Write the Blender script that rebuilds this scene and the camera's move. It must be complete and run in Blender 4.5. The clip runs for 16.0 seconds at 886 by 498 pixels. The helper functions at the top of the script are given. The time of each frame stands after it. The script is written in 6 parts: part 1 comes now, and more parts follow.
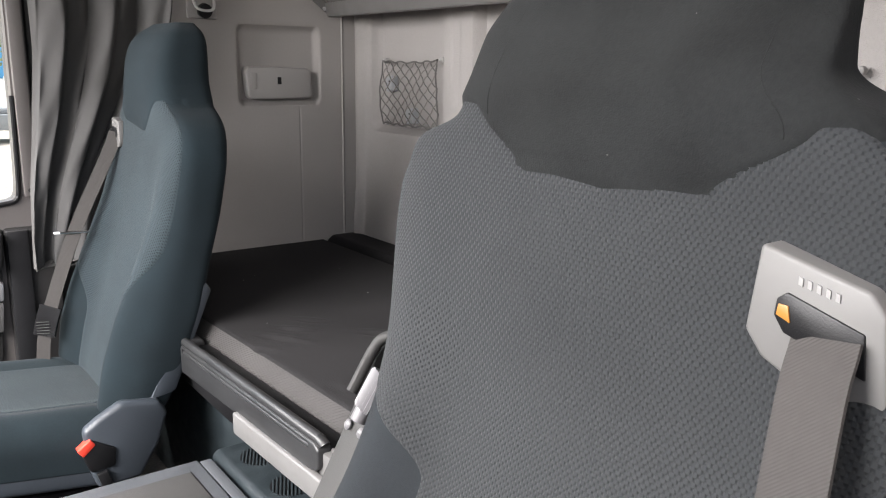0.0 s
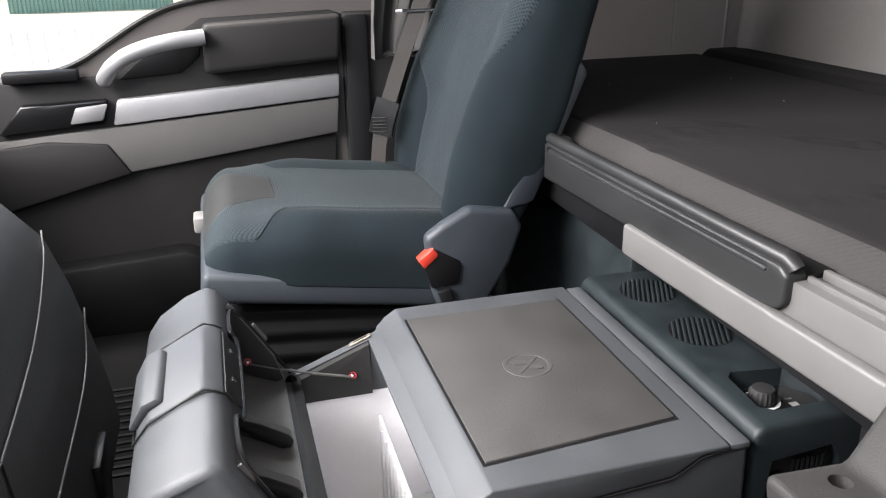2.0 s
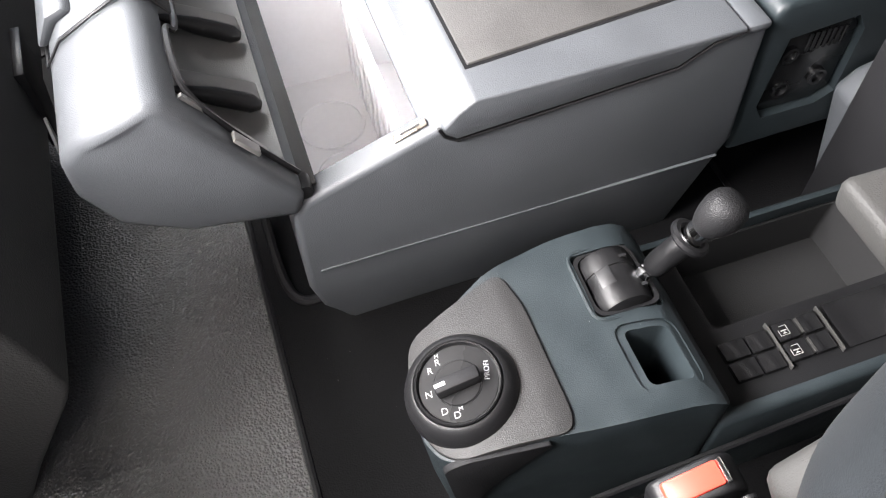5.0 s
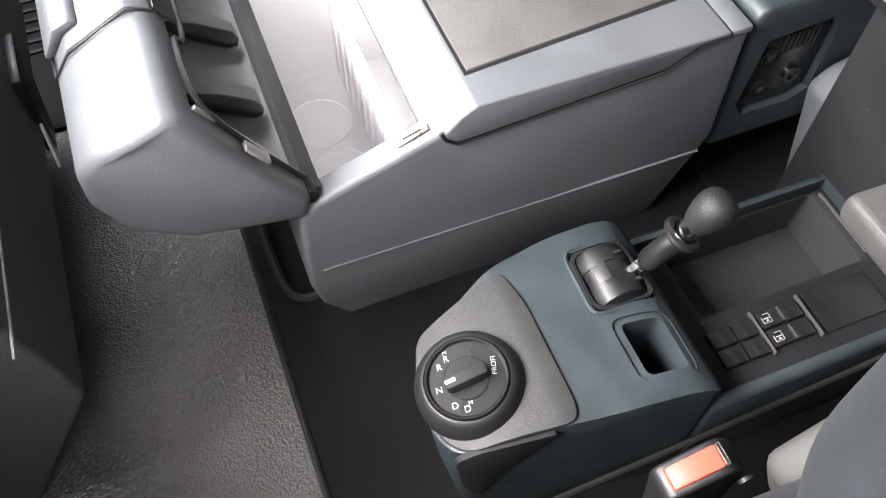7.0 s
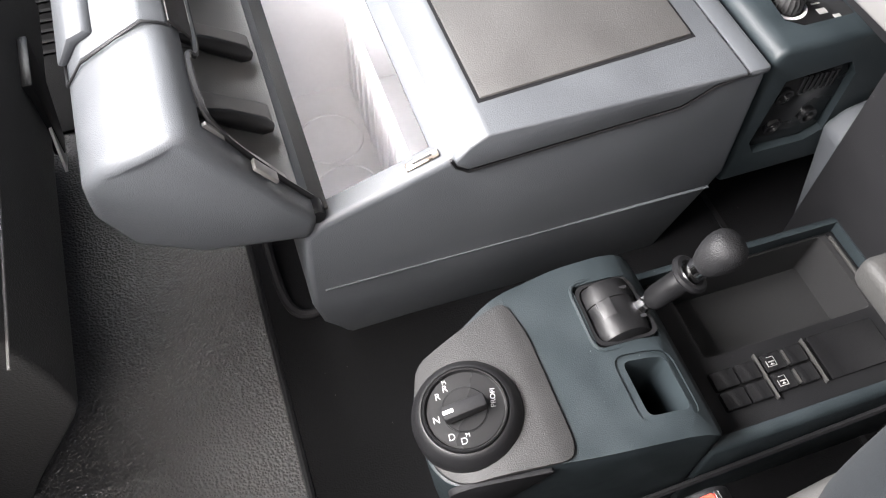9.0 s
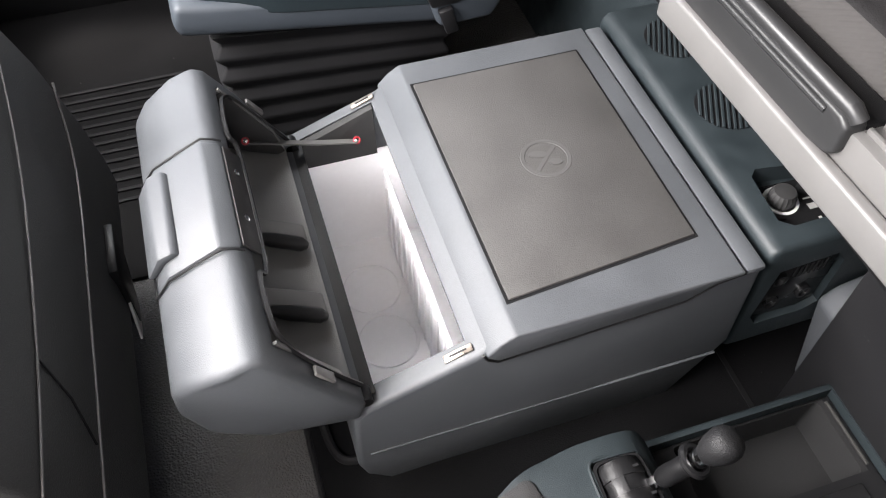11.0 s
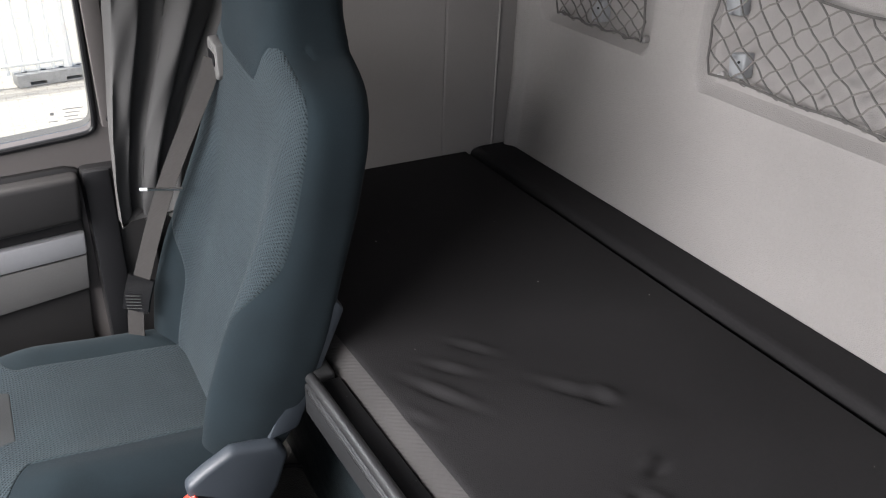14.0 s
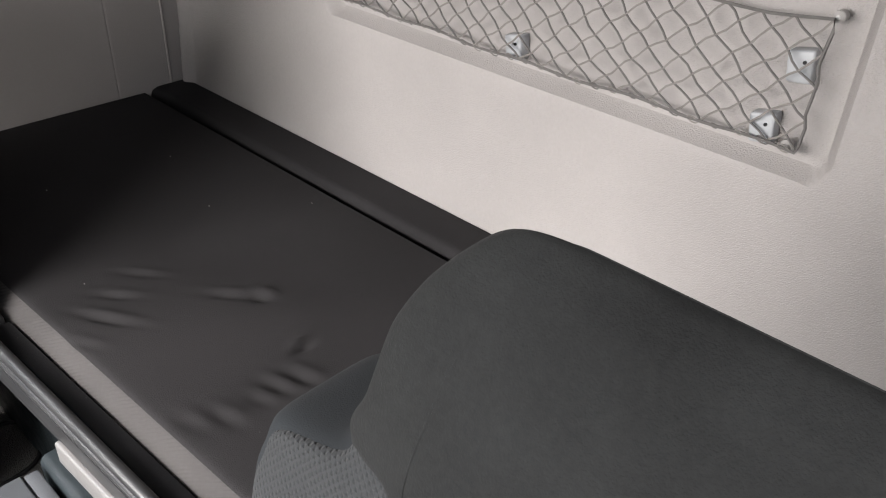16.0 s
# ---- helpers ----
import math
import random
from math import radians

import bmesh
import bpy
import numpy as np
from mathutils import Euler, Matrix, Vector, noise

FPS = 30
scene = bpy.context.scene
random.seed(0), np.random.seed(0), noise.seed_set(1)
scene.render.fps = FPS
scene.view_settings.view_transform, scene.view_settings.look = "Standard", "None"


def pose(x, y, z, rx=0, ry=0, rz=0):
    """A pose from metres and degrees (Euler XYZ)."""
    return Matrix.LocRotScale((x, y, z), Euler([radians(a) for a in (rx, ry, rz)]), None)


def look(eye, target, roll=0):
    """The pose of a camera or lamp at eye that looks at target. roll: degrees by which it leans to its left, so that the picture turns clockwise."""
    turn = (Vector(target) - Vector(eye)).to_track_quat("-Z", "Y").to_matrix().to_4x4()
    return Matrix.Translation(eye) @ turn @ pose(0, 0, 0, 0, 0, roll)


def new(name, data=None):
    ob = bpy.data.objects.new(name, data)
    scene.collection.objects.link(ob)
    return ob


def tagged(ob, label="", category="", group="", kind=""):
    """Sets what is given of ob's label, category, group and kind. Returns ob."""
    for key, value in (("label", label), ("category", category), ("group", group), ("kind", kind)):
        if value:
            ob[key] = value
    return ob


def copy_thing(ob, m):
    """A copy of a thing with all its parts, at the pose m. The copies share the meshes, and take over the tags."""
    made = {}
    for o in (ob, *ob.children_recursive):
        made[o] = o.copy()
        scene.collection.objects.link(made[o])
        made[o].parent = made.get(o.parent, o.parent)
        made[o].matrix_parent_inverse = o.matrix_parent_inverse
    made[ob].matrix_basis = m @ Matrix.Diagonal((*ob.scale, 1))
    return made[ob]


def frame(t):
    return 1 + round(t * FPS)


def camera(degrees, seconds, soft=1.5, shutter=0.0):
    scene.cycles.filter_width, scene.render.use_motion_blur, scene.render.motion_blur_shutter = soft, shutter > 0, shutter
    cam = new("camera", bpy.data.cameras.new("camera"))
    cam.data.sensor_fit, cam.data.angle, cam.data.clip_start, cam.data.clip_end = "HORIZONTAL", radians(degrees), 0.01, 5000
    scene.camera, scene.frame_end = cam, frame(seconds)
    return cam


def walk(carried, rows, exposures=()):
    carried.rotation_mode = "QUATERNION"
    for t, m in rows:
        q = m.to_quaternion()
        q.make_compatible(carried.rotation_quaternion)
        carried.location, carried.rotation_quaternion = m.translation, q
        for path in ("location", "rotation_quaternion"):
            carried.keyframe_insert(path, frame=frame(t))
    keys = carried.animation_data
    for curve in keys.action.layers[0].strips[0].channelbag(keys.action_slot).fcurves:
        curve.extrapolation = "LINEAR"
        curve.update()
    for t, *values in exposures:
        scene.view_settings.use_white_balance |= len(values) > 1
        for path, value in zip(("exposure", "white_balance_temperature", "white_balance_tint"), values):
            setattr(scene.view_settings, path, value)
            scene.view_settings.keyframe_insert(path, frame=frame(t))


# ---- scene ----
cam = camera(57.2, 16.0, 1.1)
PATH = [
    (0, (0.759, 0.557, 1.114), (1.912, 2.131, 0.674), 0.7),
    (0.5, (0.757, 0.629, 1.137), (1.93, 2.199, 0.74), 0.5),
    (1, (0.741, 0.781, 1.099), (1.834, 2.396, 0.657), 0.4),
    (1.5, (0.762, 0.899, 0.992), (1.532, 2.664, 0.453), -0.5),
    (2, (0.769, 0.981, 0.847), (1.261, 2.784, 0.134), -1.0),
    (2.5, (0.79, 1.073, 0.838), (1.195, 2.736, -0.196), -0.6),
    (3, (0.781, 1.09, 0.884), (1.133, 2.548, -0.438), -0.0),
    (3.5, (0.801, 1.097, 0.899), (1.107, 2.324, -0.65), 0.6),
    (4, (0.814, 1.104, 0.89), (1.113, 2.291, -0.692), 0.6),
    (4.5, (0.831, 1.109, 0.851), (1.13, 2.274, -0.747), -0.0),
    (5, (0.805, 1.129, 0.844), (1.136, 2.219, -0.8), -2.5),
    (7.5, (0.769, 1.14, 0.88), (1.194, 2.156, -0.79), 1.3),
    (8, (0.775, 1.125, 0.832), (1.201, 2.139, -0.839), 2.0),
    (10.5, (0.771, 1.211, 1.01), (1.145, 2.33, -0.604), 2.4),
    (11, (0.776, 1.21, 1.047), (1.158, 2.362, -0.543), 0.6),
    (11.5, (0.766, 1.2, 1.11), (1.212, 2.488, -0.354), 0.6),
    (12, (0.783, 1.196, 1.16), (1.321, 2.713, -0.028), 0.8),
    (12.5, (0.795, 1.19, 1.207), (1.419, 2.86, 0.302), 1.5),
    (13, (0.808, 1.168, 1.261), (1.459, 2.871, 0.439), 1.6),
    (13.5, (0.854, 1.183, 1.277), (1.584, 2.842, 0.43), 1.4),
    (14, (0.942, 1.181, 1.351), (1.816, 2.702, 0.39), 2.0),
    (14.5, (1.008, 1.096, 1.394), (1.932, 2.49, 0.297), 1.8),
    (15, (1.044, 1.014, 1.4), (2.066, 2.316, 0.277), 1.4),
    (15.5, (1.063, 0.943, 1.393), (2.26, 2.086, 0.27), 2.2),
    (16, (1.023, 0.921, 1.397), (2.271, 2.055, 0.322), 2.7),
]
EXPOSURES = [(0.0, 1.20, 6520, 13), (1.0, 1.24, 6520, 13), (1.5, 0.58, 6520, 13), (2.0, 0.74, 6520, 13), (2.5, 1.14, 6520, 13), (3.0, 1.16, 6520, 13), (4.0, 1.46, 6520, 13), (5.0, 1.76, 6520, 13), (8.0, 1.88, 6520, 13), (10.5, 1.18, 6540, 13), (11.0, 1.10, 6560, 13), (11.5, 1.02, 6520, 13), (12.0, 1.02, 6450, 13), (12.5, 0.80, 6330, 13), (13.0, 0.06, 6330, 13), (13.6, 0.05, 6330, 13), (14.2, 0.94, 6400, 13), (15.0, 1.18, 6620, 13), (15.5, 1.06, 6610, 13), (16.0, 1.02, 6600, 13)]
walk(cam, [(t, look(eye, target, roll)) for t, eye, target, roll in PATH], EXPOSURES)

# light: bright hazy daylight through windscreen, open driver's door and passenger window
world = bpy.data.worlds.new("sky")
scene.world = world
world.use_nodes = True
wn = world.node_tree.nodes
sky = wn.new("ShaderNodeTexSky")
sky.sky_type, sky.sun_disc = "NISHITA", False
sky.sun_elevation, sky.sun_rotation = radians(48), radians(200)
sky.air_density, sky.dust_density = 1.0, 3.0
world.node_tree.links.new(sky.outputs[0], wn["Background"].inputs[0])
wn["Background"].inputs[1].default_value = 0.15

sun = new("sun", bpy.data.lights.new("sun", "SUN"))
sun.data.energy, sun.data.angle, sun.data.color = 5.0, radians(8), (1.0, 0.95, 0.88)
sun.matrix_world = look((-6, 3, 12), (0, 0, 0))


def window_light(name, place, target, sx, sy, watts, color):
    data = bpy.data.lights.new(name, "AREA")
    data.spread = radians(112)
    data.shape, data.size, data.size_y, data.energy, data.color = "RECTANGLE", sx, sy, watts, color
    ob = new(name, data)
    ob.matrix_world = look(place, target)
    return ob


window_light("windscreen_light", (-0.44, 1.65, 1.52), (0.75, 1.70, 0.25), 1.75, 0.75, 50.0, (1.0, 0.982, 0.958))
window_light("door_light", (0.42, 0.40, 1.40), (0.9, 1.8, 0.2), 1.25, 0.60, 1.5, (0.84, 0.92, 1.0))
window_light("side_window_light", (0.30, 2.805, 1.40), (0.60, 1.60, 0.10), 1.15, 0.22, 5.0, (1.0, 0.99, 0.98))


# ---- materials ----
def material(name, color, rough=0.6, metal=0.0, vary=0.12, scale=6.0, bump=0.0, bump_scale=400.0, kind="noise", spec=0.5,
             sheen=0.0, dust=0.0, dust_scale=260.0):
    """Two scales of variation: slow stains, and grain that also gives the relief."""
    m = bpy.data.materials.new(name)
    m.use_nodes = True
    nt = m.node_tree
    n, link = nt.nodes, nt.links.new
    p = n["Principled BSDF"]
    p.inputs["Metallic"].default_value = metal
    p.inputs["Specular IOR Level"].default_value = spec
    if sheen:
        p.inputs["Sheen Weight"].default_value, p.inputs["Sheen Roughness"].default_value = sheen, 0.5
    co = n.new("ShaderNodeTexCoord")
    slow = n.new("ShaderNodeTexNoise")
    slow.inputs["Scale"].default_value, slow.inputs["Detail"].default_value = scale, 5.0
    link(co.outputs["Object"], slow.inputs["Vector"])
    fine = n.new("ShaderNodeTexNoise")
    fine.inputs["Scale"].default_value, fine.inputs["Detail"].default_value = bump_scale * 0.35, 3.0
    link(co.outputs["Object"], fine.inputs["Vector"])
    add = n.new("ShaderNodeMath")
    add.operation = "MULTIPLY_ADD"
    add.inputs[1].default_value = 0.35
    link(fine.outputs["Fac"], add.inputs[0])
    link(slow.outputs["Fac"], add.inputs[2])
    ramp = n.new("ShaderNodeMapRange")
    ramp.inputs["From Min"].default_value, ramp.inputs["From Max"].default_value = 0.4, 0.95
    ramp.inputs["To Min"].default_value, ramp.inputs["To Max"].default_value = 1 - vary, 1 + vary
    link(add.outputs[0], ramp.inputs["Value"])
    mul = n.new("ShaderNodeVectorMath")
    mul.operation = "SCALE"
    mul.inputs[0].default_value = color[:3]
    link(ramp.outputs[0], mul.inputs["Scale"])
    tone = mul.outputs[0]
    if dust:
        # scattered pale specks and short fibres
        spots = n.new("ShaderNodeTexVoronoi")
        spots.inputs["Scale"].default_value, spots.inputs["Randomness"].default_value = dust_scale, 1.0
        bend = n.new("ShaderNodeMapping")
        bend.inputs["Scale"].default_value, bend.inputs["Rotation"].default_value = (1.0, 0.45, 0.7), (0.3, 0.5, 0.8)
        link(co.outputs["Object"], bend.inputs["Vector"])
        link(bend.outputs[0], spots.inputs["Vector"])
        near = n.new("ShaderNodeMath")
        near.operation, near.inputs[1].default_value = "LESS_THAN", 0.13
        link(spots.outputs["Distance"], near.inputs[0])
        part_of = n.new("ShaderNodeSeparateColor")
        link(spots.outputs["Color"], part_of.inputs[0])
        some = n.new("ShaderNodeMath")
        some.operation, some.inputs[1].default_value = "LESS_THAN", dust
        link(part_of.outputs[0], some.inputs[0])
        both = n.new("ShaderNodeMath")
        both.operation = "MULTIPLY"
        link(near.outputs[0], both.inputs[0])
        link(some.outputs[0], both.inputs[1])
        faint = n.new("ShaderNodeMath")
        faint.operation = "MULTIPLY"
        link(both.outputs[0], faint.inputs[0])
        link(part_of.outputs[1], faint.inputs[1])
        specks = n.new("ShaderNodeMix")
        specks.data_type = "RGBA"
        specks.inputs["B"].default_value = (0.30, 0.29, 0.28, 1)
        link(faint.outputs[0], specks.inputs["Factor"])
        link(mul.outputs[0], specks.inputs["A"])
        tone = specks.outputs["Result"]
    link(tone, p.inputs["Base Color"])
    rr = n.new("ShaderNodeMapRange")
    rr.inputs["From Min"].default_value, rr.inputs["From Max"].default_value = 0.3, 0.7
    rr.inputs["To Min"].default_value, rr.inputs["To Max"].default_value = max(rough - 0.08, 0.03), min(rough + 0.08, 1)
    link(slow.outputs["Fac"], rr.inputs["Value"])
    link(rr.outputs[0], p.inputs["Roughness"])
    if bump:
        if kind == "cells":
            tex = n.new("ShaderNodeTexVoronoi")
            tex.feature, tex.distance = "SMOOTH_F1", "EUCLIDEAN"
            tex.inputs["Scale"].default_value = bump_scale
            link(co.outputs["Object"], tex.inputs["Vector"])
            out = tex.outputs["Distance"]
        else:
            tex = n.new("ShaderNodeTexNoise")
            tex.inputs["Scale"].default_value, tex.inputs["Detail"].default_value = bump_scale, 2.0
            link(co.outputs["Object"], tex.inputs["Vector"])
            out = tex.outputs["Fac"]
        b = n.new("ShaderNodeBump")
        b.inputs["Strength"].default_value, b.inputs["Distance"].default_value = min(bump, 1), 0.6 / bump_scale * max(bump, 1)
        link(out, b.inputs["Height"])
        link(b.outputs[0], p.inputs["Normal"])
    return m


def knit(name, color, dark, pitch, depth, sheen=0.04, worn=False):
    """Seat cloth with staggered rows of small raised lozenges; object y across, z and x along."""
    m = bpy.data.materials.new(name)
    m.use_nodes = True
    nt = m.node_tree
    n, link = nt.nodes, nt.links.new
    p = n["Principled BSDF"]
    p.inputs["Roughness"].default_value = 0.9
    p.inputs["Specular IOR Level"].default_value = 0.25
    p.inputs["Sheen Weight"].default_value = sheen
    co = n.new("ShaderNodeTexCoord")
    sep = n.new("ShaderNodeSeparateXYZ")
    link(co.outputs["Object"], sep.inputs[0])

    def math(op, a, b=None):
        q = n.new("ShaderNodeMath")
        q.operation = op
        for i, v in enumerate((a, b)):
            if v is None:
                continue
            if isinstance(v, (int, float)):
                q.inputs[i].default_value = v
            else:
                link(v, q.inputs[i])
        return q.outputs[0]

    along = math("ADD", sep.outputs["Z"], math("MULTIPLY", sep.outputs["X"], 0.9))
    k = 2 * 3.14159 / pitch
    sa = math("SINE", math("MULTIPLY", sep.outputs["Y"], k))
    sb = math("SINE", math("MULTIPLY", along, k * 0.73))
    # a light ground with staggered dark pits
    h = math("SUBTRACT", 1.0, math("MAXIMUM", math("MULTIPLY", math("MULTIPLY", sa, sb), -1.15), 0.0))
    slow = n.new("ShaderNodeTexNoise")
    slow.inputs["Scale"].default_value, slow.inputs["Detail"].default_value = 9.0, 4.0
    link(co.outputs["Object"], slow.inputs["Vector"])
    fac = math("MULTIPLY", h, math("ADD", math("MULTIPLY", slow.outputs["Fac"], 0.8), 0.35))
    if worn:
        slow.inputs["Scale"].default_value = 5.0
        patch = math("MINIMUM", math("MAXIMUM", math("MULTIPLY", math("SUBTRACT", slow.outputs["Fac"], 0.50), 6.0), 0.08), 1.0)
        fac = math("ADD", math("MULTIPLY", math("SUBTRACT", h, 0.9), patch), math("MULTIPLY", slow.outputs["Fac"], 1.05))
    mix = n.new("ShaderNodeMix")
    mix.data_type = "RGBA"
    link(fac, mix.inputs["Factor"])
    mix.inputs["A"].default_value, mix.inputs["B"].default_value = (*dark, 1), (*color, 1)
    link(mix.outputs["Result"], p.inputs["Base Color"])
    b = n.new("ShaderNodeBump")
    b.inputs["Strength"].default_value, b.inputs["Distance"].default_value = 0.8, depth
    link(h, b.inputs["Height"])
    link(b.outputs[0], p.inputs["Normal"])
    return m


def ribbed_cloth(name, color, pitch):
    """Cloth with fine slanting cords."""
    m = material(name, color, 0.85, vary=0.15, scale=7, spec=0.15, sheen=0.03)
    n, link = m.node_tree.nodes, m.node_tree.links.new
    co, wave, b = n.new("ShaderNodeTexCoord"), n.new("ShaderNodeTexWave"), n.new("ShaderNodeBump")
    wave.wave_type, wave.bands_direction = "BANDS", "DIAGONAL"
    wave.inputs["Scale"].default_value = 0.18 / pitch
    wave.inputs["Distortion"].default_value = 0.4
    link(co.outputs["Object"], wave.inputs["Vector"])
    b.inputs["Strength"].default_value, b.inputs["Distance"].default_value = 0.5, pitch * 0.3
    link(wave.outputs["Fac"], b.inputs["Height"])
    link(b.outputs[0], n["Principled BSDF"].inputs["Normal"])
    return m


CLOTH = material("seat_cloth", (0.0120, 0.0181, 0.0216), 0.9, vary=0.24, scale=9, bump=0.6, bump_scale=900, spec=0.1, sheen=0.03)
CLOTH_DRIVER = material("worn_seat_cloth", (0.0145, 0.0168, 0.0188), 0.9, vary=0.28, scale=12, bump=0.6, bump_scale=900, spec=0.1, sheen=0.02)
CLOTH_WORN = material("headrest_cloth", (0.0112, 0.0119, 0.0119), 0.92, vary=0.50, scale=11, bump=0.6, bump_scale=700, spec=0.1, sheen=0.03, dust=0.004, dust_scale=300)
KNIT = knit("seat_knit", (0.0280, 0.0405, 0.0468), (0.0078, 0.0124, 0.0150), 0.0058, 0.0014)
KNIT_WORN = knit("worn_knit", (0.0275, 0.0296, 0.0312), (0.0120, 0.0135, 0.0147), 0.0058, 0.0012, worn=True)
VINYL_GREY = material("grey_vinyl", (0.021, 0.0222, 0.0222), 0.6, vary=0.12, bump=0.3, bump_scale=700)
COVER = material("slate_plastic", (0.0616, 0.0660, 0.0722), 0.5, vary=0.15, scale=16, spec=0.4, bump=0.6, bump_scale=1000)
TEAL = material("dark_teal_plastic", (0.0145, 0.0194, 0.0219), 0.45, vary=0.22, scale=30, spec=0.35, bump=0.5, bump_scale=1100, dust=0.010, dust_scale=430)
TEAL_SEAT = material("seat_base_plastic", (0.034, 0.041, 0.050), 0.5, vary=0.14, bump=0.3, bump_scale=1000)
RUBBER_TOP = material("ribbed_rubber_top", (0.050, 0.0487, 0.0475), 0.6, vary=0.20, spec=0.3, scale=14, bump=0.6, bump_scale=900, dust=0.002, dust_scale=260)
BLACK = material("black_plastic", (0.0078, 0.0078, 0.0085), 0.42, vary=0.2, spec=0.28, bump=0.25, bump_scale=900, dust=0.004, dust_scale=420)
BLACK_SOFT = material("black_rubber", (0.009, 0.009, 0.010), 0.65, vary=0.2, spec=0.2, bump=0.3, bump_scale=600)
GLOSS_BLACK = material("gloss_black", (0.0075, 0.0075, 0.008), 0.2, vary=0.2, spec=0.5)
GLOSS_GREY = material("gloss_dark_plastic", (0.0070, 0.0070, 0.0075), 0.36, vary=0.3, scale=60, spec=0.22, bump=0.3, bump_scale=1100)
DIAL_FACE = material("dial_face_plastic", (0.012, 0.012, 0.0125), 0.26, vary=0.2, spec=0.35, bump=0.25, bump_scale=1200)
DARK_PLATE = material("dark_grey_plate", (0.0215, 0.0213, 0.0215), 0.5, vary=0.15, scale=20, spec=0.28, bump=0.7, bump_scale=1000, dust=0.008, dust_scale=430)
LEATHER = material("grained_leather", (0.0105, 0.0105, 0.0112), 0.5, vary=0.2, spec=0.25, scale=40, bump=0.9, bump_scale=1000, kind="cells")
CATCH = material("catch_metal", (0.26, 0.225, 0.195), 0.35, metal=0.8, vary=0.35, scale=120)
TRAY_DARK = material("tray_dark_plastic", (0.0160, 0.0160, 0.0164), 0.45, vary=0.18, spec=0.3, bump=0.5, bump_scale=1000)
WHITE_LINER = material("white_liner", (0.82, 0.82, 0.835), 0.45, vary=0.05, scale=8)
ALU = material("satin_aluminium", (0.165, 0.161, 0.157), 0.42, metal=0.3, vary=0.05, scale=20)
SILVER = material("silver_paint", (0.37, 0.37, 0.38), 0.36, metal=0.45, vary=0.05)
CHROME = material("chrome", (0.75, 0.75, 0.76), 0.15, metal=1.0, vary=0.04)
MATTRESS = material("mattress_cloth", (0.0182, 0.0173, 0.0179), 0.8, vary=0.26, scale=4, bump=0.6, bump_scale=600, spec=0.10, sheen=0.015, dust=0.003, dust_scale=300)
# border cloth lightened well beyond the pad's to imitate light on its front
MATTRESS_EDGE_LIT = ribbed_cloth("lit_ribbed_border_cloth", (0.042, 0.040, 0.039), 0.0028)
# lid plastic lightened in place of light reaching into the tray
TRAY_LIT = material("lit_tray_plastic", (0.125, 0.124, 0.120), 0.5, vary=0.08, scale=14, bump=0.3, bump_scale=700)
WALL = material("wall_vinyl", (0.292, 0.275, 0.265), 0.75, vary=0.09, scale=5, bump=1.35, bump_scale=420)
WALL_SMOOTH = material("side_wall_panel", (0.30, 0.282, 0.271), 0.7, vary=0.05, scale=5, bump=0.3, bump_scale=420)
WALL_BOX = material("beige_plastic", (0.30, 0.287, 0.278), 0.5, vary=0.05, bump=0.2, bump_scale=700)
FLOOR = material("grained_floor_vinyl", (0.060, 0.059, 0.058), 0.40, vary=0.18, scale=9, spec=0.5, bump=1.35, bump_scale=370, kind="cells", dust=0.006, dust_scale=380)
MAT_DARK = material("dark_floor_rubber", (0.0046, 0.0046, 0.005), 0.65, vary=0.35, scale=7, spec=0.08, bump=0.4, bump_scale=500, dust=0.006, dust_scale=380)
DASH = material("dashboard_plastic", (0.052, 0.0525, 0.0525), 0.5, vary=0.12, spec=0.4, bump=0.6, bump_scale=500)
DOOR_DARK = material("door_dark_vinyl", (0.024, 0.023, 0.023), 0.5, vary=0.1, spec=0.25, bump=0.3, bump_scale=800)
DOOR_FRAME = material("door_frame_paint", (0.095, 0.086, 0.083), 0.5, vary=0.08, scale=4)
DOOR_GREY = material("door_grey_cloth", (0.098, 0.0955, 0.094), 0.8, vary=0.12, bump=0.4, bump_scale=900)
CURTAIN = material("curtain_cloth", (0.066, 0.0645, 0.0635), 0.9, vary=0.14, bump=0.5, bump_scale=1500, spec=0.2, sheen=0.05)
BELT = ribbed_cloth("belt_webbing", (0.046, 0.043, 0.041), 0.0010)
PLATE_GREY = material("belt_guide_plastic", (0.115, 0.112, 0.108), 0.5, vary=0.05)
ARM_GREY = material("armrest_plastic", (0.031, 0.0306, 0.0295), 0.6, vary=0.12, spec=0.25, bump=0.4, bump_scale=900)
RED = material("red_button", (0.60, 0.05, 0.03), 0.35, vary=0.08)
RED_TRIM = material("red_clip", (0.36, 0.02, 0.03), 0.3, vary=0.08)
WHITE = material("white_print", (0.60, 0.60, 0.60), 0.5, vary=0.04)
KNOB_WHITE = material("pale_plastic", (0.21, 0.205, 0.20), 0.45, vary=0.05)
WHEEL = material("pale_ribbed_plastic", (0.105, 0.102, 0.106), 0.5, vary=0.06)
NET_DARK = material("dark_net_cord", (0.095, 0.090, 0.086), 0.8, vary=0.2, scale=60)
NET = material("net_cord", (0.175, 0.163, 0.152), 0.8, vary=0.15, scale=60)
PAPER = material("paper_tag", (0.6, 0.6, 0.58), 0.7, vary=0.05)
BUNK_BOARD = material("bunk_board", (0.14, 0.135, 0.135), 0.8, vary=0.1, bump=0.3, bump_scale=800)
GALV = material("galvanised_steel", (0.5, 0.5, 0.5), 0.45, metal=0.7, vary=0.1, scale=40)
RUBBER_SIGN = material("pressed_rubber", (0.050, 0.049, 0.048), 0.6, vary=0.1)
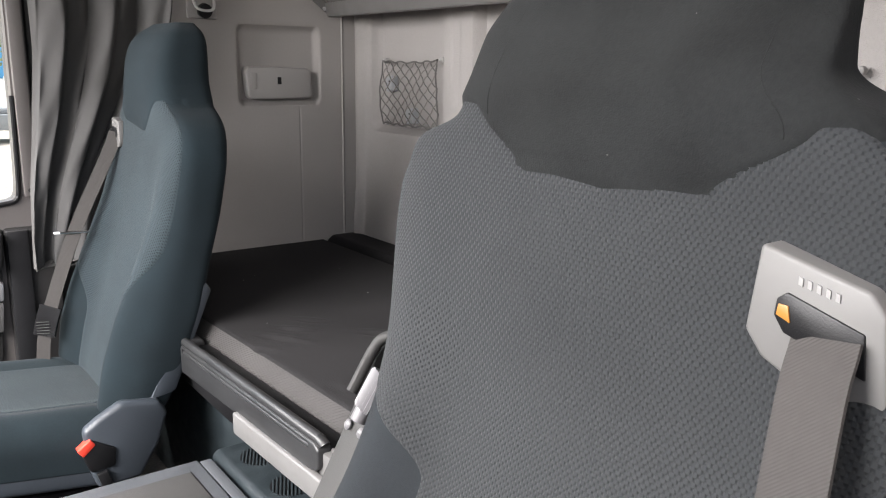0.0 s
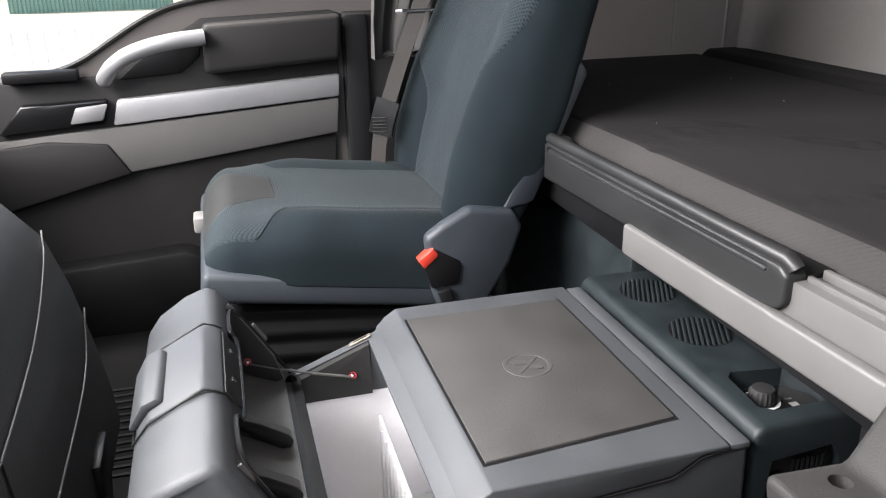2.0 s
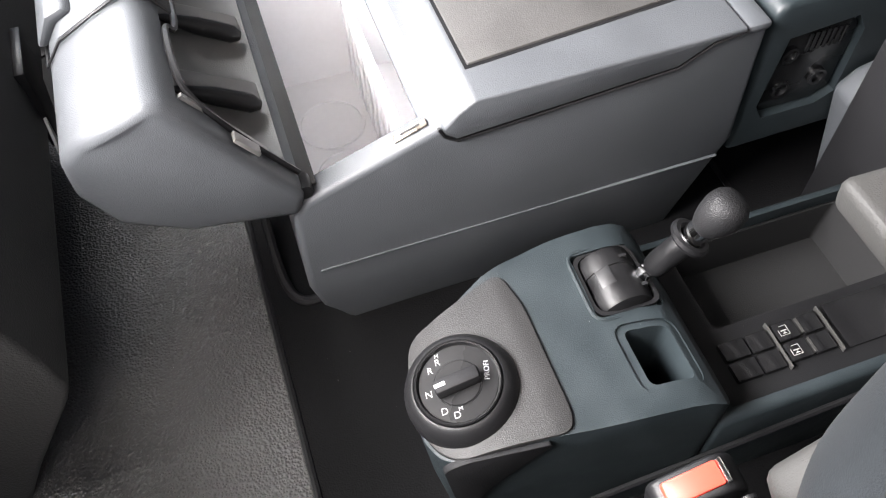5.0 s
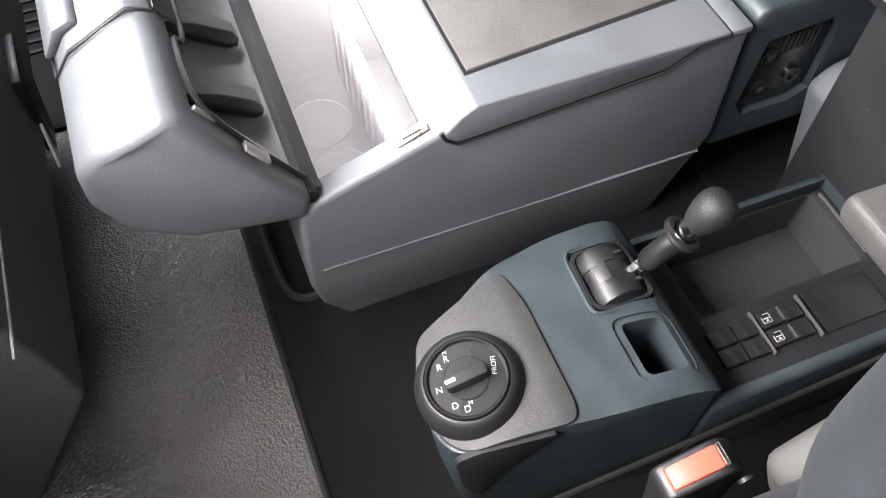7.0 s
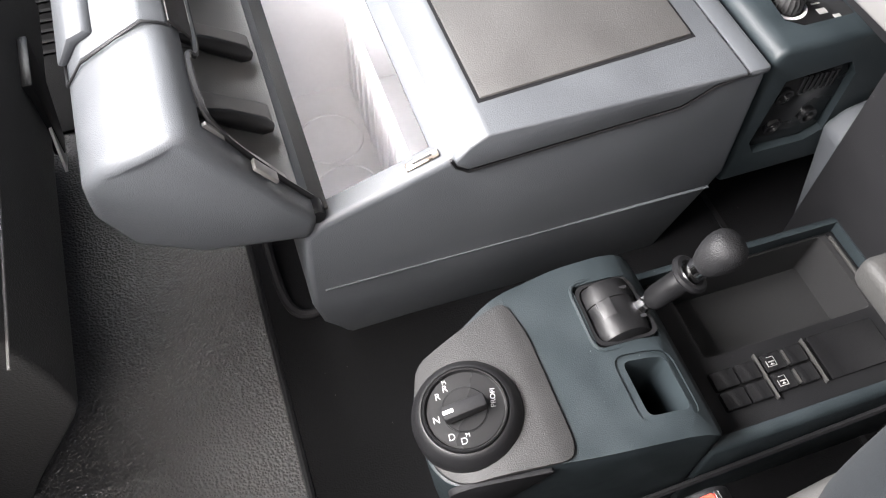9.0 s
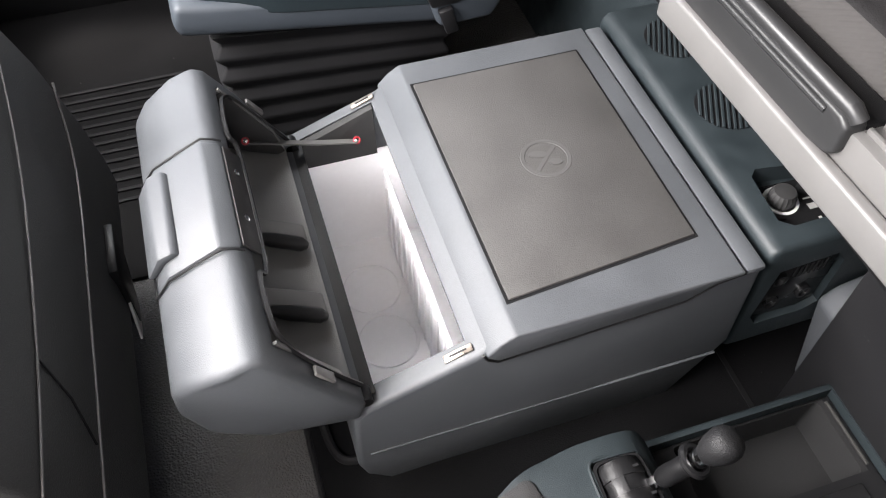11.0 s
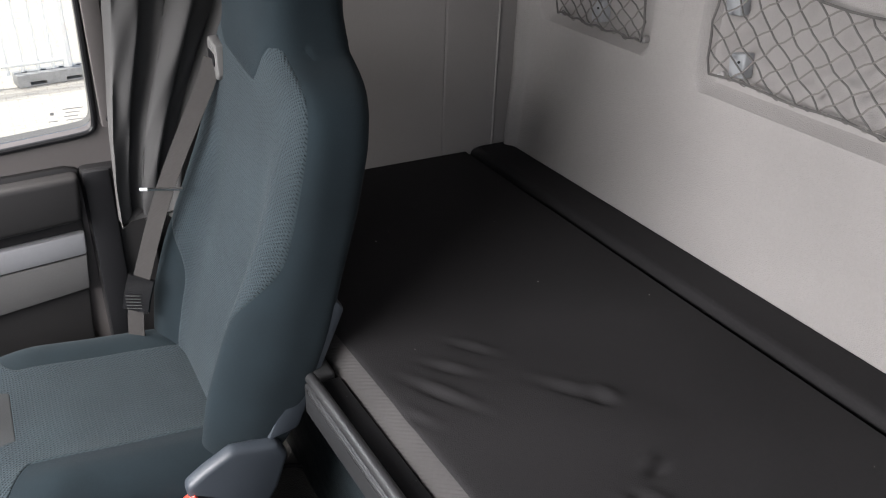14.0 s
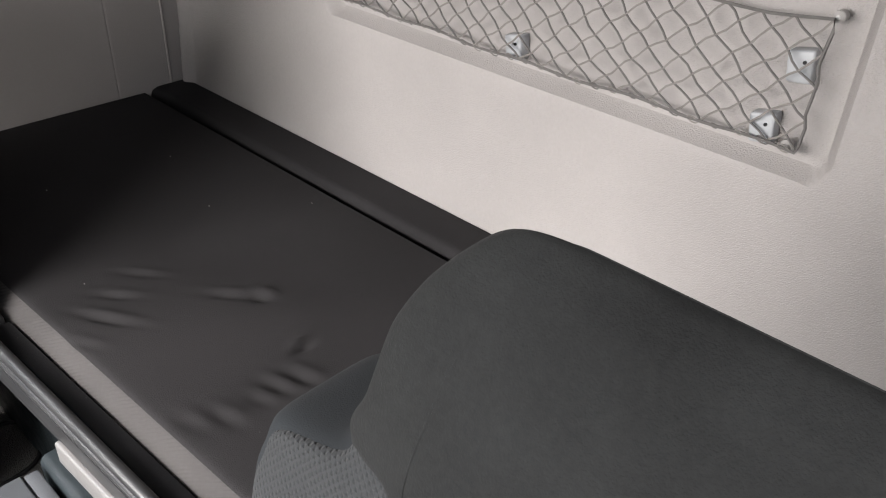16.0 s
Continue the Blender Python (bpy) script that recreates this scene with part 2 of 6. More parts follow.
TAB_GREY = material("net_holder", (0.30, 0.31, 0.32), 0.5, vary=0.05)
RAIL_BLACK = material("rail_black_plastic", (0.021, 0.0213, 0.022), 0.40, vary=0.1, scale=8, spec=0.45)
AMBER = material("amber_plastic", (0.30, 0.13, 0.02), 0.45, vary=0.1)

# ---- building helpers ----


def part(name, bm, mat, parent=None, label="", smooth=True):
    me = bpy.data.meshes.new(name)
    bm.normal_update()
    for f in bm.faces:
        f.smooth = smooth
    if smooth:
        for e in bm.edges:
            if len(e.link_faces) == 2 and e.calc_face_angle(0) > radians(38):
                e.smooth = False
    bm.to_mesh(me)
    bm.free()
    me.materials.append(mat)
    ob = new(name, me)
    if parent is not None:
        ob.parent = parent
    if label:
        ob["label"] = label
    return ob


def thing(name, label, category, group="", kind=""):
    return tagged(new(name), label, category, group, kind)


def bevel(bm, r, seg=2, angle=25):
    if r <= 0:
        return bm
    es = [e for e in bm.edges if len(e.link_faces) == 2 and e.calc_face_angle(0) > radians(angle)]
    bmesh.ops.bevel(bm, geom=es, offset=r, segments=seg, profile=0.5, affect="EDGES", clamp_overlap=True)
    return bm


def box(x0, x1, y0, y1, z0, z1, r=0.0, seg=2):
    bm = bmesh.new()
    bmesh.ops.create_cube(bm, size=1)
    for v in bm.verts:
        v.co = ((x0 + x1) / 2 + v.co.x * (x1 - x0), (y0 + y1) / 2 + v.co.y * (y1 - y0), (z0 + z1) / 2 + v.co.z * (z1 - z0))
    return bevel(bm, r, seg)


def prism(points, a, b, axis="y", r=0.0, seg=2):
    """A polygon pushed from a to b along an axis; its points give the other two coordinates in order."""
    bm = bmesh.new()
    i = "xyz".index(axis)

    def at(p, v):
        c = list(p)
        c.insert(i, v)
        return c

    lo = [bm.verts.new(at(p, a)) for p in points]
    hi = [bm.verts.new(at(p, b)) for p in points]
    bm.faces.new(lo)
    bm.faces.new(hi)
    for k in range(len(points)):
        j = (k + 1) % len(points)
        bm.faces.new((lo[k], lo[j], hi[j], hi[k]))
    bmesh.ops.recalc_face_normals(bm, faces=bm.faces)
    return bevel(bm, r, seg)


def round_poly(pts, r, n=4):
    """The polygon with its corners rounded by about r."""
    out = []
    for i, p in enumerate(pts):
        p, a, b = Vector(p), Vector(pts[i - 1]), Vector(pts[(i + 1) % len(pts)])
        ka, kb = min(r, (a - p).length * 0.45), min(r, (b - p).length * 0.45)
        s, e = p + (a - p).normalized() * ka, p + (b - p).normalized() * kb
        for k in range(n + 1):
            t = k / n
            out.append(tuple(s * (1 - t) ** 2 + p * 2 * t * (1 - t) + e * t * t))
    return out


def lathe(profile, place=(0, 0, 0), turn=None, n=32):
    """Rings of (radius, height) round z, then turned by a matrix and moved."""
    bm = bmesh.new()
    rings = []
    for r, h in profile:
        rings.append([bm.verts.new((r * math.cos(2 * math.pi * k / n), r * math.sin(2 * math.pi * k / n), h)) for k in range(n)])
    for a, b in zip(rings, rings[1:]):
        for k in range(n):
            bm.faces.new((a[k], a[(k + 1) % n], b[(k + 1) % n], b[k]))
    bm.faces.new(rings[0][::-1])
    bm.faces.new(rings[-1])
    m = Matrix.Translation(place) @ (turn.to_4x4() if turn else Matrix())
    bmesh.ops.transform(bm, matrix=m, verts=bm.verts)
    bmesh.ops.recalc_face_normals(bm, faces=bm.faces)
    return bm


def toward(d):
    return Vector(d).to_track_quat("Z", "Y").to_matrix()


def rod(a, b, r, n=16, r2=None):
    a, b = Vector(a), Vector(b)
    return lathe([(r, 0), (r if r2 is None else r2, (b - a).length)], a, toward(b - a), n)


def tube(points, r, n=8, closed=False):
    bm = bmesh.new()
    pts = [Vector(p) for p in points]
    rings = []
    up = Vector((0.13, 0.21, 0.97))
    for k, p in enumerate(pts):
        if closed:
            d = pts[(k + 1) % len(pts)] - pts[k - 1]
        else:
            d = pts[min(k + 1, len(pts) - 1)] - pts[max(k - 1, 0)]
        d.normalize()
        s = d.cross(up)
        s.normalize()
        t = s.cross(d)
        rings.append([bm.verts.new(p + r * (math.cos(2 * math.pi * j / n) * s + math.sin(2 * math.pi * j / n) * t)) for j in range(n)])
    pairs = list(zip(rings, rings[1:])) + ([(rings[-1], rings[0])] if closed else [])
    for a, b in pairs:
        for j in range(n):
            bm.faces.new((a[j], a[(j + 1) % n], b[(j + 1) % n], b[j]))
    if not closed:
        bm.faces.new(rings[0][::-1])
        bm.faces.new(rings[-1])
    bmesh.ops.recalc_face_normals(bm, faces=bm.faces)
    return bm


def join(*bms):
    out = bmesh.new()
    for b in bms:
        me = bpy.data.meshes.new("tmp")
        b.to_mesh(me)
        b.free()
        out.from_mesh(me)
        bpy.data.meshes.remove(me)
    return out


def cut(bm, *cutters):
    """bm minus each cutter."""
    for c in cutters:
        ma, mb = bpy.data.meshes.new("a"), bpy.data.meshes.new("b")
        bm.to_mesh(ma)
        c.to_mesh(mb)
        oa, ob = new("tmp_a", ma), new("tmp_b", mb)
        mod = oa.modifiers.new("cut", "BOOLEAN")
        mod.operation, mod.object, mod.solver = "DIFFERENCE", ob, "EXACT"
        dg = bpy.context.evaluated_depsgraph_get()
        res = bpy.data.meshes.new_from_object(oa.evaluated_get(dg))
        bm.free()
        c.free()
        bm = bmesh.new()
        bm.from_mesh(res)
        for o in (oa, ob):
            bpy.data.objects.remove(o)
        for me in (ma, mb, res):
            bpy.data.meshes.remove(me)
    return bm


def sheet(P, closed=False, keep=None, thick=0.0):
    """A grid of points P[row, column, 3] as faces; keep(row, column) may leave faces out."""
    bm = bmesh.new()
    rows, cols = P.shape[:2]
    vs = [[bm.verts.new(P[i, j]) for j in range(cols)] for i in range(rows)]
    for i in range(rows - 1):
        for j in range(cols if closed else cols - 1):
            if keep is None or keep(i, j):
                k = (j + 1) % cols
                bm.faces.new((vs[i][j], vs[i][k], vs[i + 1][k], vs[i + 1][j]))
    loose = [v for v in bm.verts if not v.link_faces]
    bmesh.ops.delete(bm, geom=loose, context="VERTS")
    if thick:
        bmesh.ops.solidify(bm, geom=bm.faces[:], thickness=thick)
    return bm


def smoothed(keys, values, at, width):
    """Values between keys, with the corners rounded off."""
    w = np.linspace(-1, 1, 9)
    g = np.exp(-2 * w * w)
    g /= g.sum()
    return sum(gk * np.interp(at + wk * width, keys, values) for gk, wk in zip(g, w))


def step(a, b, x):
    t = np.clip((x - a) / (b - a), 0, 1)
    return t * t * (3 - 2 * t)


def letters(text, size, place, right, up, depth, mat, parent, label=""):
    c = bpy.data.curves.new("print", "FONT")
    c.offset = -0.020 * size
    c.body, c.size, c.extrude, c.align_x, c.align_y = text, size, depth, "CENTER", "CENTER"
    tmp = new("tmp_text", c)
    me = bpy.data.meshes.new_from_object(tmp.evaluated_get(bpy.context.evaluated_depsgraph_get()))
    bpy.data.objects.remove(tmp)
    bpy.data.curves.remove(c)
    r, u = Vector(right).normalized(), Vector(up).normalized()
    u = (u - r * u.dot(r)).normalized()
    m = Matrix((r, u, r.cross(u))).transposed().to_4x4()
    me.transform(Matrix.Translation(place) @ m)
    me.materials.append(mat)
    ob = new("printed_letters", me)
    ob.parent = parent
    if label:
        ob["label"] = label
    return ob


# ---- cab shell ----
X0, X1, Y0, Y1, ROOF = -0.75, 2.18, 0.50, 2.96, 1.95

floor = tagged(part("floor", box(X0, 1.95, Y0, Y1, -0.06, 0.03), FLOOR), "grained dark grey vinyl cab floor", "floor", kind="structure")
# ceiling is out of view; its grey is set to cut bounced light
tagged(part("ceiling", box(X0, X1, Y0, Y1, ROOF, ROOF + 0.05), BUNK_BOARD), "unseen cab ceiling, greyed to bounce less light", "ceiling", kind="structure")

# rear wall: a moulded panel with pressed recesses behind the nets
NETS = ((2.422, 2.766, 0.937, 1.130), (1.226, 2.252, 0.911, 1.130), (0.770, 1.080, 0.937, 1.130))


def rounded(y, z, y0, y1, z0, z1, r):
    """Distance to a rounded rectangle; minus inside."""
    dy = np.abs(y - (y0 + y1) / 2) - (y1 - y0) / 2 + r
    dz = np.abs(z - (z0 + z1) / 2) - (z1 - z0) / 2 + r
    return np.hypot(np.maximum(dy, 0), np.maximum(dz, 0)) + np.minimum(np.maximum(dy, dz), 0) - r


def rear_x(y, z):
    x = 2.092 + 0.012 * step(0.55, 0.8, z)
    for y0, y1, z0, z1 in NETS:
        d = rounded(y, z, y0 - 0.014, y1 + 0.014, z0 - 0.022, 1.60, 0.035)
        x = x + 0.034 * (1 - step(-0.014, 0.008, d))
    # upright ribs beside the corner and a raised strip between the nets
    x = x - 0.020 * (1 - step(0.0, 0.035, np.abs(y - 2.845)))
    d = rounded(y, z, 2.328, 2.366, 1.01, 1.25, 0.004)
    x = x + 0.004 * (1 - step(-0.002, 0.002, d))
    d = rounded(y, z, 1.158, 1.192, 0.99, 1.25, 0.004)
    return x + 0.004 * (1 - step(-0.002, 0.002, d))


yy, zz = np.meshgrid(np.linspace(Y0, 2.885, 380), np.linspace(0.30, ROOF, 190))
wall = part("wall_rear", sheet(np.stack([rear_x(yy, zz), yy, zz], -1)), WALL)
tagged(wall, "pale grained vinyl rear wall with pressed recesses", "wall", kind="structure")
tagged(part("wall_rear_outer", box(2.16, 2.20, Y0, Y1, 0.0, ROOF), WALL), "outer skin behind the rear wall", "wall", kind="structure")


def side_y(x, z):
    y = 2.878 + 0 * x
    d = rounded(x, z, 1.711, 1.972, 0.995, 1.222, 0.02)
    y = y + 0.022 * (1 - step(-0.012, 0.008, d))
    y = y - 0.004 * (1 - step(0.0, 0.004, np.abs(x - 2.055))) * step(0.5, 0.6, z)
    return y + 0.0015 * (1 - step(0.0, 0.003, np.abs(x - 1.905))) * (1 - step(0.98, 0.985, z))


xx, zz = np.meshgrid(np.linspace(1.30, 2.16, 260), np.linspace(0.30, ROOF, 190))
wall = part("wall_right", sheet(np.stack([xx, side_y(xx, zz), zz], -1)), WALL_SMOOTH)
tagged(wall, "pale vinyl side wall beside the bunk", "wall", kind="structure")
tagged(part("wall_right_outer", box(1.28, X1, 2.92, Y1, 0.0, ROOF), WALL), "outer skin behind the side wall", "wall", kind="structure")
tagged(part("wall_left", box(1.15, X1, Y0 - 0.04, Y0, 0.0, ROOF), WALL), "pale vinyl side wall on the driver side", "wall", kind="structure")
# front: cowl below the windscreen, pillars and header around it
tagged(part("wall_front", cut(box(X0 - 0.05, X0, Y0, Y1, -0.06, ROOF), box(X0 - 0.1, X0 + 0.1, 0.68, 2.78, 0.66, 1.85)), DASH),
       "dark front bulkhead around the windscreen opening", "wall", kind="structure")
# driver's side: front pillar round the open doorway, and an added light-blocking board
tagged(part("wall_driver_front", box(X0, -0.28, Y0 - 0.04, Y0, -0.06, ROOF), DASH), "dark pillar before the driver's doorway", "wall", kind="structure")
tagged(part("wall_driver_header", box(-0.28, 1.15, Y0 - 0.04, Y0, 1.80, ROOF), WALL), "header over the open driver's doorway", "wall", kind="structure")

# unseen board added across the lower doorway to block fill light
tagged(part("driver_light_block", box(-0.28, 1.15, Y0 - 0.04, Y0, -0.06, 1.12), DASH), "unseen dark board that keeps low light out of the doorway", "wall", kind="structure")

# ---- passenger door ----
door = thing("door_1", "closed dark passenger door with a silver grip and window", "door", kind="structure")
outline = [(-0.40, -0.05), (1.14, -0.05), (1.14, ROOF), (-0.40, ROOF)]
# window edge: low at the front, rising in a bend, then level
pts = [(-0.30, 0.585), (0.40, 0.590), (0.50, 0.618), (0.585, 0.672), (0.655, 0.712), (0.73, 0.735), (0.85, 0.747), (1.065, 0.764), (1.083, 0.770), (1.092, 0.785),
       (1.097, 1.00), (1.100, 1.52), (1.085, 1.54), (-0.30, 1.54)]
pts = round_poly(pts, 0.06, 4)
part("door_body", cut(prism(outline, 2.82, 2.90), prism(pts, 2.70, 3.0)), DOOR_FRAME, door)
seal = [(x, 2.818, z) for x, z in pts[7:54]]
part("window_seal", tube(seal, 0.006, 8), BLACK, door)
glass_mat = bpy.data.materials.new("window_glass")
glass_mat.use_nodes = True
gn = glass_mat.node_tree.nodes
gn.remove(gn["Principled BSDF"])
tr, gl, mx, fr = gn.new("ShaderNodeBsdfTransparent"), gn.new("ShaderNodeBsdfGlossy"), gn.new("ShaderNodeMixShader"), gn.new("ShaderNodeFresnel")
gl.inputs["Roughness"].default_value = 0.02
tr.inputs[0].default_value = (0.9, 0.93, 0.92, 1)
fr.inputs[0].default_value = 1.25
for a, b in ((fr.outputs[0], mx.inputs[0]), (tr.outputs[0], mx.inputs[1]), (gl.outputs[0], mx.inputs[2]), (mx.outputs[0], gn["Material Output"].inputs[0])):
    glass_mat.node_tree.links.new(a, b)
pane = part("pane", prism(pts, 2.862, 2.866), glass_mat, door, smooth=False)
pane.visible_shadow = False
STAMP = material("glass_stamp", (0.25, 0.25, 0.25), 0.6, vary=0.05)
stamp = [box(1.042 + 0.003 * (k % 2), 1.080 - 0.006 * (k % 3), 2.8590, 2.8605, 0.806 - 0.0075 * k, 0.8075 - 0.0075 * k) for k in range(4)]
part("glass_stamp", join(*stamp, box(1.018, 1.025, 2.8590, 2.8605, 0.797, 0.803), box(1.014, 1.030, 2.8590, 2.8605, 0.784, 0.7855)), STAMP, door,
     "small grey maker's marks etched on the glass")
# lower door skin, armrest, silver strip, cloth panel
part("door_skin", prism([(-0.40, -0.05), (1.010, -0.05), (1.014, 0.34), (1.035, 0.60), (1.045, 0.700), (1.02, 0.708), (0.75, 0.700), (0.735, 0.690), (0.66, 0.652), (0.58, 0.605), (0.52, 0.592), (-0.40, 0.575)],
                        2.806, 2.822, r=0.004), DOOR_DARK, door)
part("armrest", prism([(0.748, 0.590), (1.034, 0.607), (1.041, 0.702), (0.752, 0.692)], 2.762, 2.808, r=0.012, seg=3), DOOR_DARK, door, "padded black vinyl armrest")
part("silver_strip", prism([(0.552, 0.492), (1.030, 0.524), (1.033, 0.573), (0.566, 0.546)], 2.785, 2.808, r=0.006), SILVER, door, "matt silver trim strip")
part("cloth_panel", prism([(0.30, 0.33), (0.47, 0.368), (0.58, 0.390), (1.022, 0.443), (1.029, 0.520), (0.552, 0.488), (0.30, 0.47)], 2.790, 2.808, r=0.004), DOOR_GREY, door, "grey cloth door panel")
part("speaker_cover", prism([(0.20, 0.30), (0.36, 0.335), (0.50, 0.37), (0.575, 0.388), (0.535, 0.455), (0.42, 0.468), (0.20, 0.45)], 2.782, 2.806, r=0.006), DOOR_DARK, door, "dark grey loudspeaker cover")
grip = [(0.755, 2.755, 0.668), (0.70, 2.748, 0.664), (0.65, 2.746, 0.655), (0.605, 2.748, 0.640), (0.572, 2.756, 0.618), (0.555, 2.772, 0.598), (0.548, 2.79, 0.588)]


def spline(points, n=6):
    pts = [np.array(p, float) for p in points]
    pts = [2 * pts[0] - pts[1]] + pts + [2 * pts[-1] - pts[-2]]
    out = []
    for k in range(1, len(pts) - 2):
        for j in range(n):
            t = j / n
            p0, p1, p2, p3 = pts[k - 1:k + 3]
            out.append(0.5 * (2 * p1 + (p2 - p0) * t + (2 * p0 - 5 * p1 + 4 * p2 - p3) * t * t + (3 * p1 - p0 - 3 * p2 + p3) * t ** 3))
    return [tuple(p) for p in out + [pts[-2]]]


part("grab_handle", tube(spline(grip), 0.0165, 14), SILVER, door, "curved satin silver grab handle")
part("handle_recess", prism([(0.575, 0.585), (0.70, 0.592), (0.742, 0.625), (0.745, 0.655), (0.64, 0.640)], 2.798, 2.8085, r=0.003), BLACK, door)
part("handle_cup", prism([(0.33, 0.485), (0.535, 0.497), (0.548, 0.548), (0.38, 0.545)], 2.787, 2.812, r=0.006), GLOSS_BLACK, door, "black opening lever cup")
part("opening_lever", prism([(0.47, 0.502), (0.535, 0.506), (0.548, 0.540), (0.485, 0.535)], 2.778, 2.790, r=0.004), SILVER, door, "silver door opening lever")
part("switch_block", box(0.36, 0.50, 2.775, 2.81, 0.590, 0.612, 0.004), BLACK, door)
part("door_bin", prism([(0.30, 0.03), (0.72, 0.03), (0.70, 0.20), (0.66, 0.215), (0.30, 0.19)], 2.74, 2.808, r=0.01), BLACK, door, "black door pocket")
pillar = tagged(part("pillar", join(box(1.045, 1.17, 2.80, 2.90, -0.05, 0.703, 0.01), box(1.145, 1.33, 2.83, 2.92, -0.05, ROOF, 0.008)), DOOR_DARK),
                "dark pillar behind the passenger door", "pillar", kind="structure")
part("pillar_cap", box(1.048, 1.10, 2.785, 2.802, 0.10, 0.700, 0.006), BLACK_SOFT, pillar)
tagged(part("trim", box(1.102, 1.135, 2.80, 2.822, 0.78, 1.60, 0.004), DOOR_FRAME), "grey-brown window frame trim strip", "trim", kind="structure")
part("screw", lathe([(0.006, 0), (0.006, 0.003), (0.003, 0.004)], (1.116, 2.799, 0.797), toward((0, -1, 0)), 12), BLACK, bpy.data.objects["trim"])

# ---- curtain drawn back at the pillar ----
cx = np.linspace(0, 1, 150)
cz = np.linspace(0.610, 1.70, 60)
U, Z = np.meshgrid(cx, cz)
left = 1.090 + 0.045 * step(0.6, 1.2, Z)
right = 1.215 + 0.26 * step(0.60, 1.28, Z)
fold = np.sin(2 * np.pi * 2.6 * U + 0.9 * np.sin(3 * Z) + 2.2) + 0.30 * np.sin(2 * np.pi * 6.1 * U + 2 * Z + 1.0) + 0.16 * np.sin(2 * np.pi * (5.1 * U + 3.3 * Z)) * np.sin(7 * Z + 11 * U) + 0.10 * np.sin(2 * np.pi * (9.7 * U - 4.7 * Z) + 0.7)
CXp = left + (right - left) * U + 0.006 * np.sin(2 * np.pi * 5.5 * U + 1.2)
CYp = 2.728 + 0.021 * fold + 0.006 * np.sin(9 * Z + 6 * U)
curtain = tagged(part("curtain", join(sheet(np.stack([CXp, CYp, Z + 0 * U], -1)), sheet(np.stack([CXp, CYp + 0.004, Z + 0 * U], -1))), CURTAIN),
                 "dark grey cloth curtain gathered beside the window", "curtain")
part("curtain_hem", sheet(np.stack([CXp, CYp - 0.0025, 0.610 + 0.018 * (Z - 0.610) / 1.09], -1)[[0, -1]]), CURTAIN, curtain)
tagged(part("curtain_rail", box(1.05, 1.60, 2.718, 2.738, 1.695, 1.715, 0.003), WALL_BOX), "pale plastic curtain rail under the headliner", "rail", kind="structure")

# ---- things on the side wall ----
boxthing = thing("wall_storage_box", "beige plastic storage box with a flap on the wall", "storage box")
boxthing.location = (0.037, 0, 0.013)
part("flap", prism([(1.690, 1.078), (1.698, 1.092), (1.80, 1.092), (1.893, 1.088), (1.903, 1.078), (1.905, 1.006), (1.893, 0.998), (1.712, 0.996), (1.698, 1.006)], 2.868, 2.906, r=0.006, seg=3), WALL_BOX, boxthing)
part("latch_hole", box(1.790, 1.803, 2.8665, 2.880, 1.040, 1.062, 0.002), BLACK, boxthing, "small black latch")
part("finger_grip", box(1.705, 1.725, 2.8660, 2.880, 1.025, 1.075, 0.003), WALL_BOX, boxthing)
lamp = thing("wall_bracket", "white metal bracket with a black knob and cable", "bracket")
lamp.location = (0.008, 0, 0)
part("bracket_plate", box(1.555, 1.640, 2.866, 2.880, 1.235, 1.31, 0.004), WALL_BOX, lamp)
part("hook", tube(spline([(1.57, 2.86, 1.285), (1.575, 2.845, 1.262), (1.60, 2.84, 1.255), (1.622, 2.845, 1.262), (1.630, 2.86, 1.29)]), 0.004, 8), WHITE, lamp)
part("knob", lathe([(0.017, 0), (0.020, 0.006), (0.020, 0.02), (0.012, 0.024)], (1.60, 2.866, 1.258), toward((0, -1, -0.2)), 18), BLACK, lamp)
part("cable", tube(spline([(1.588, 2.862, 1.302), (1.61, 2.855, 1.318), (1.65, 2.855, 1.335), (1.70, 2.86, 1.36)]), 0.006, 8), BLACK, lamp)

# ---- nets ----


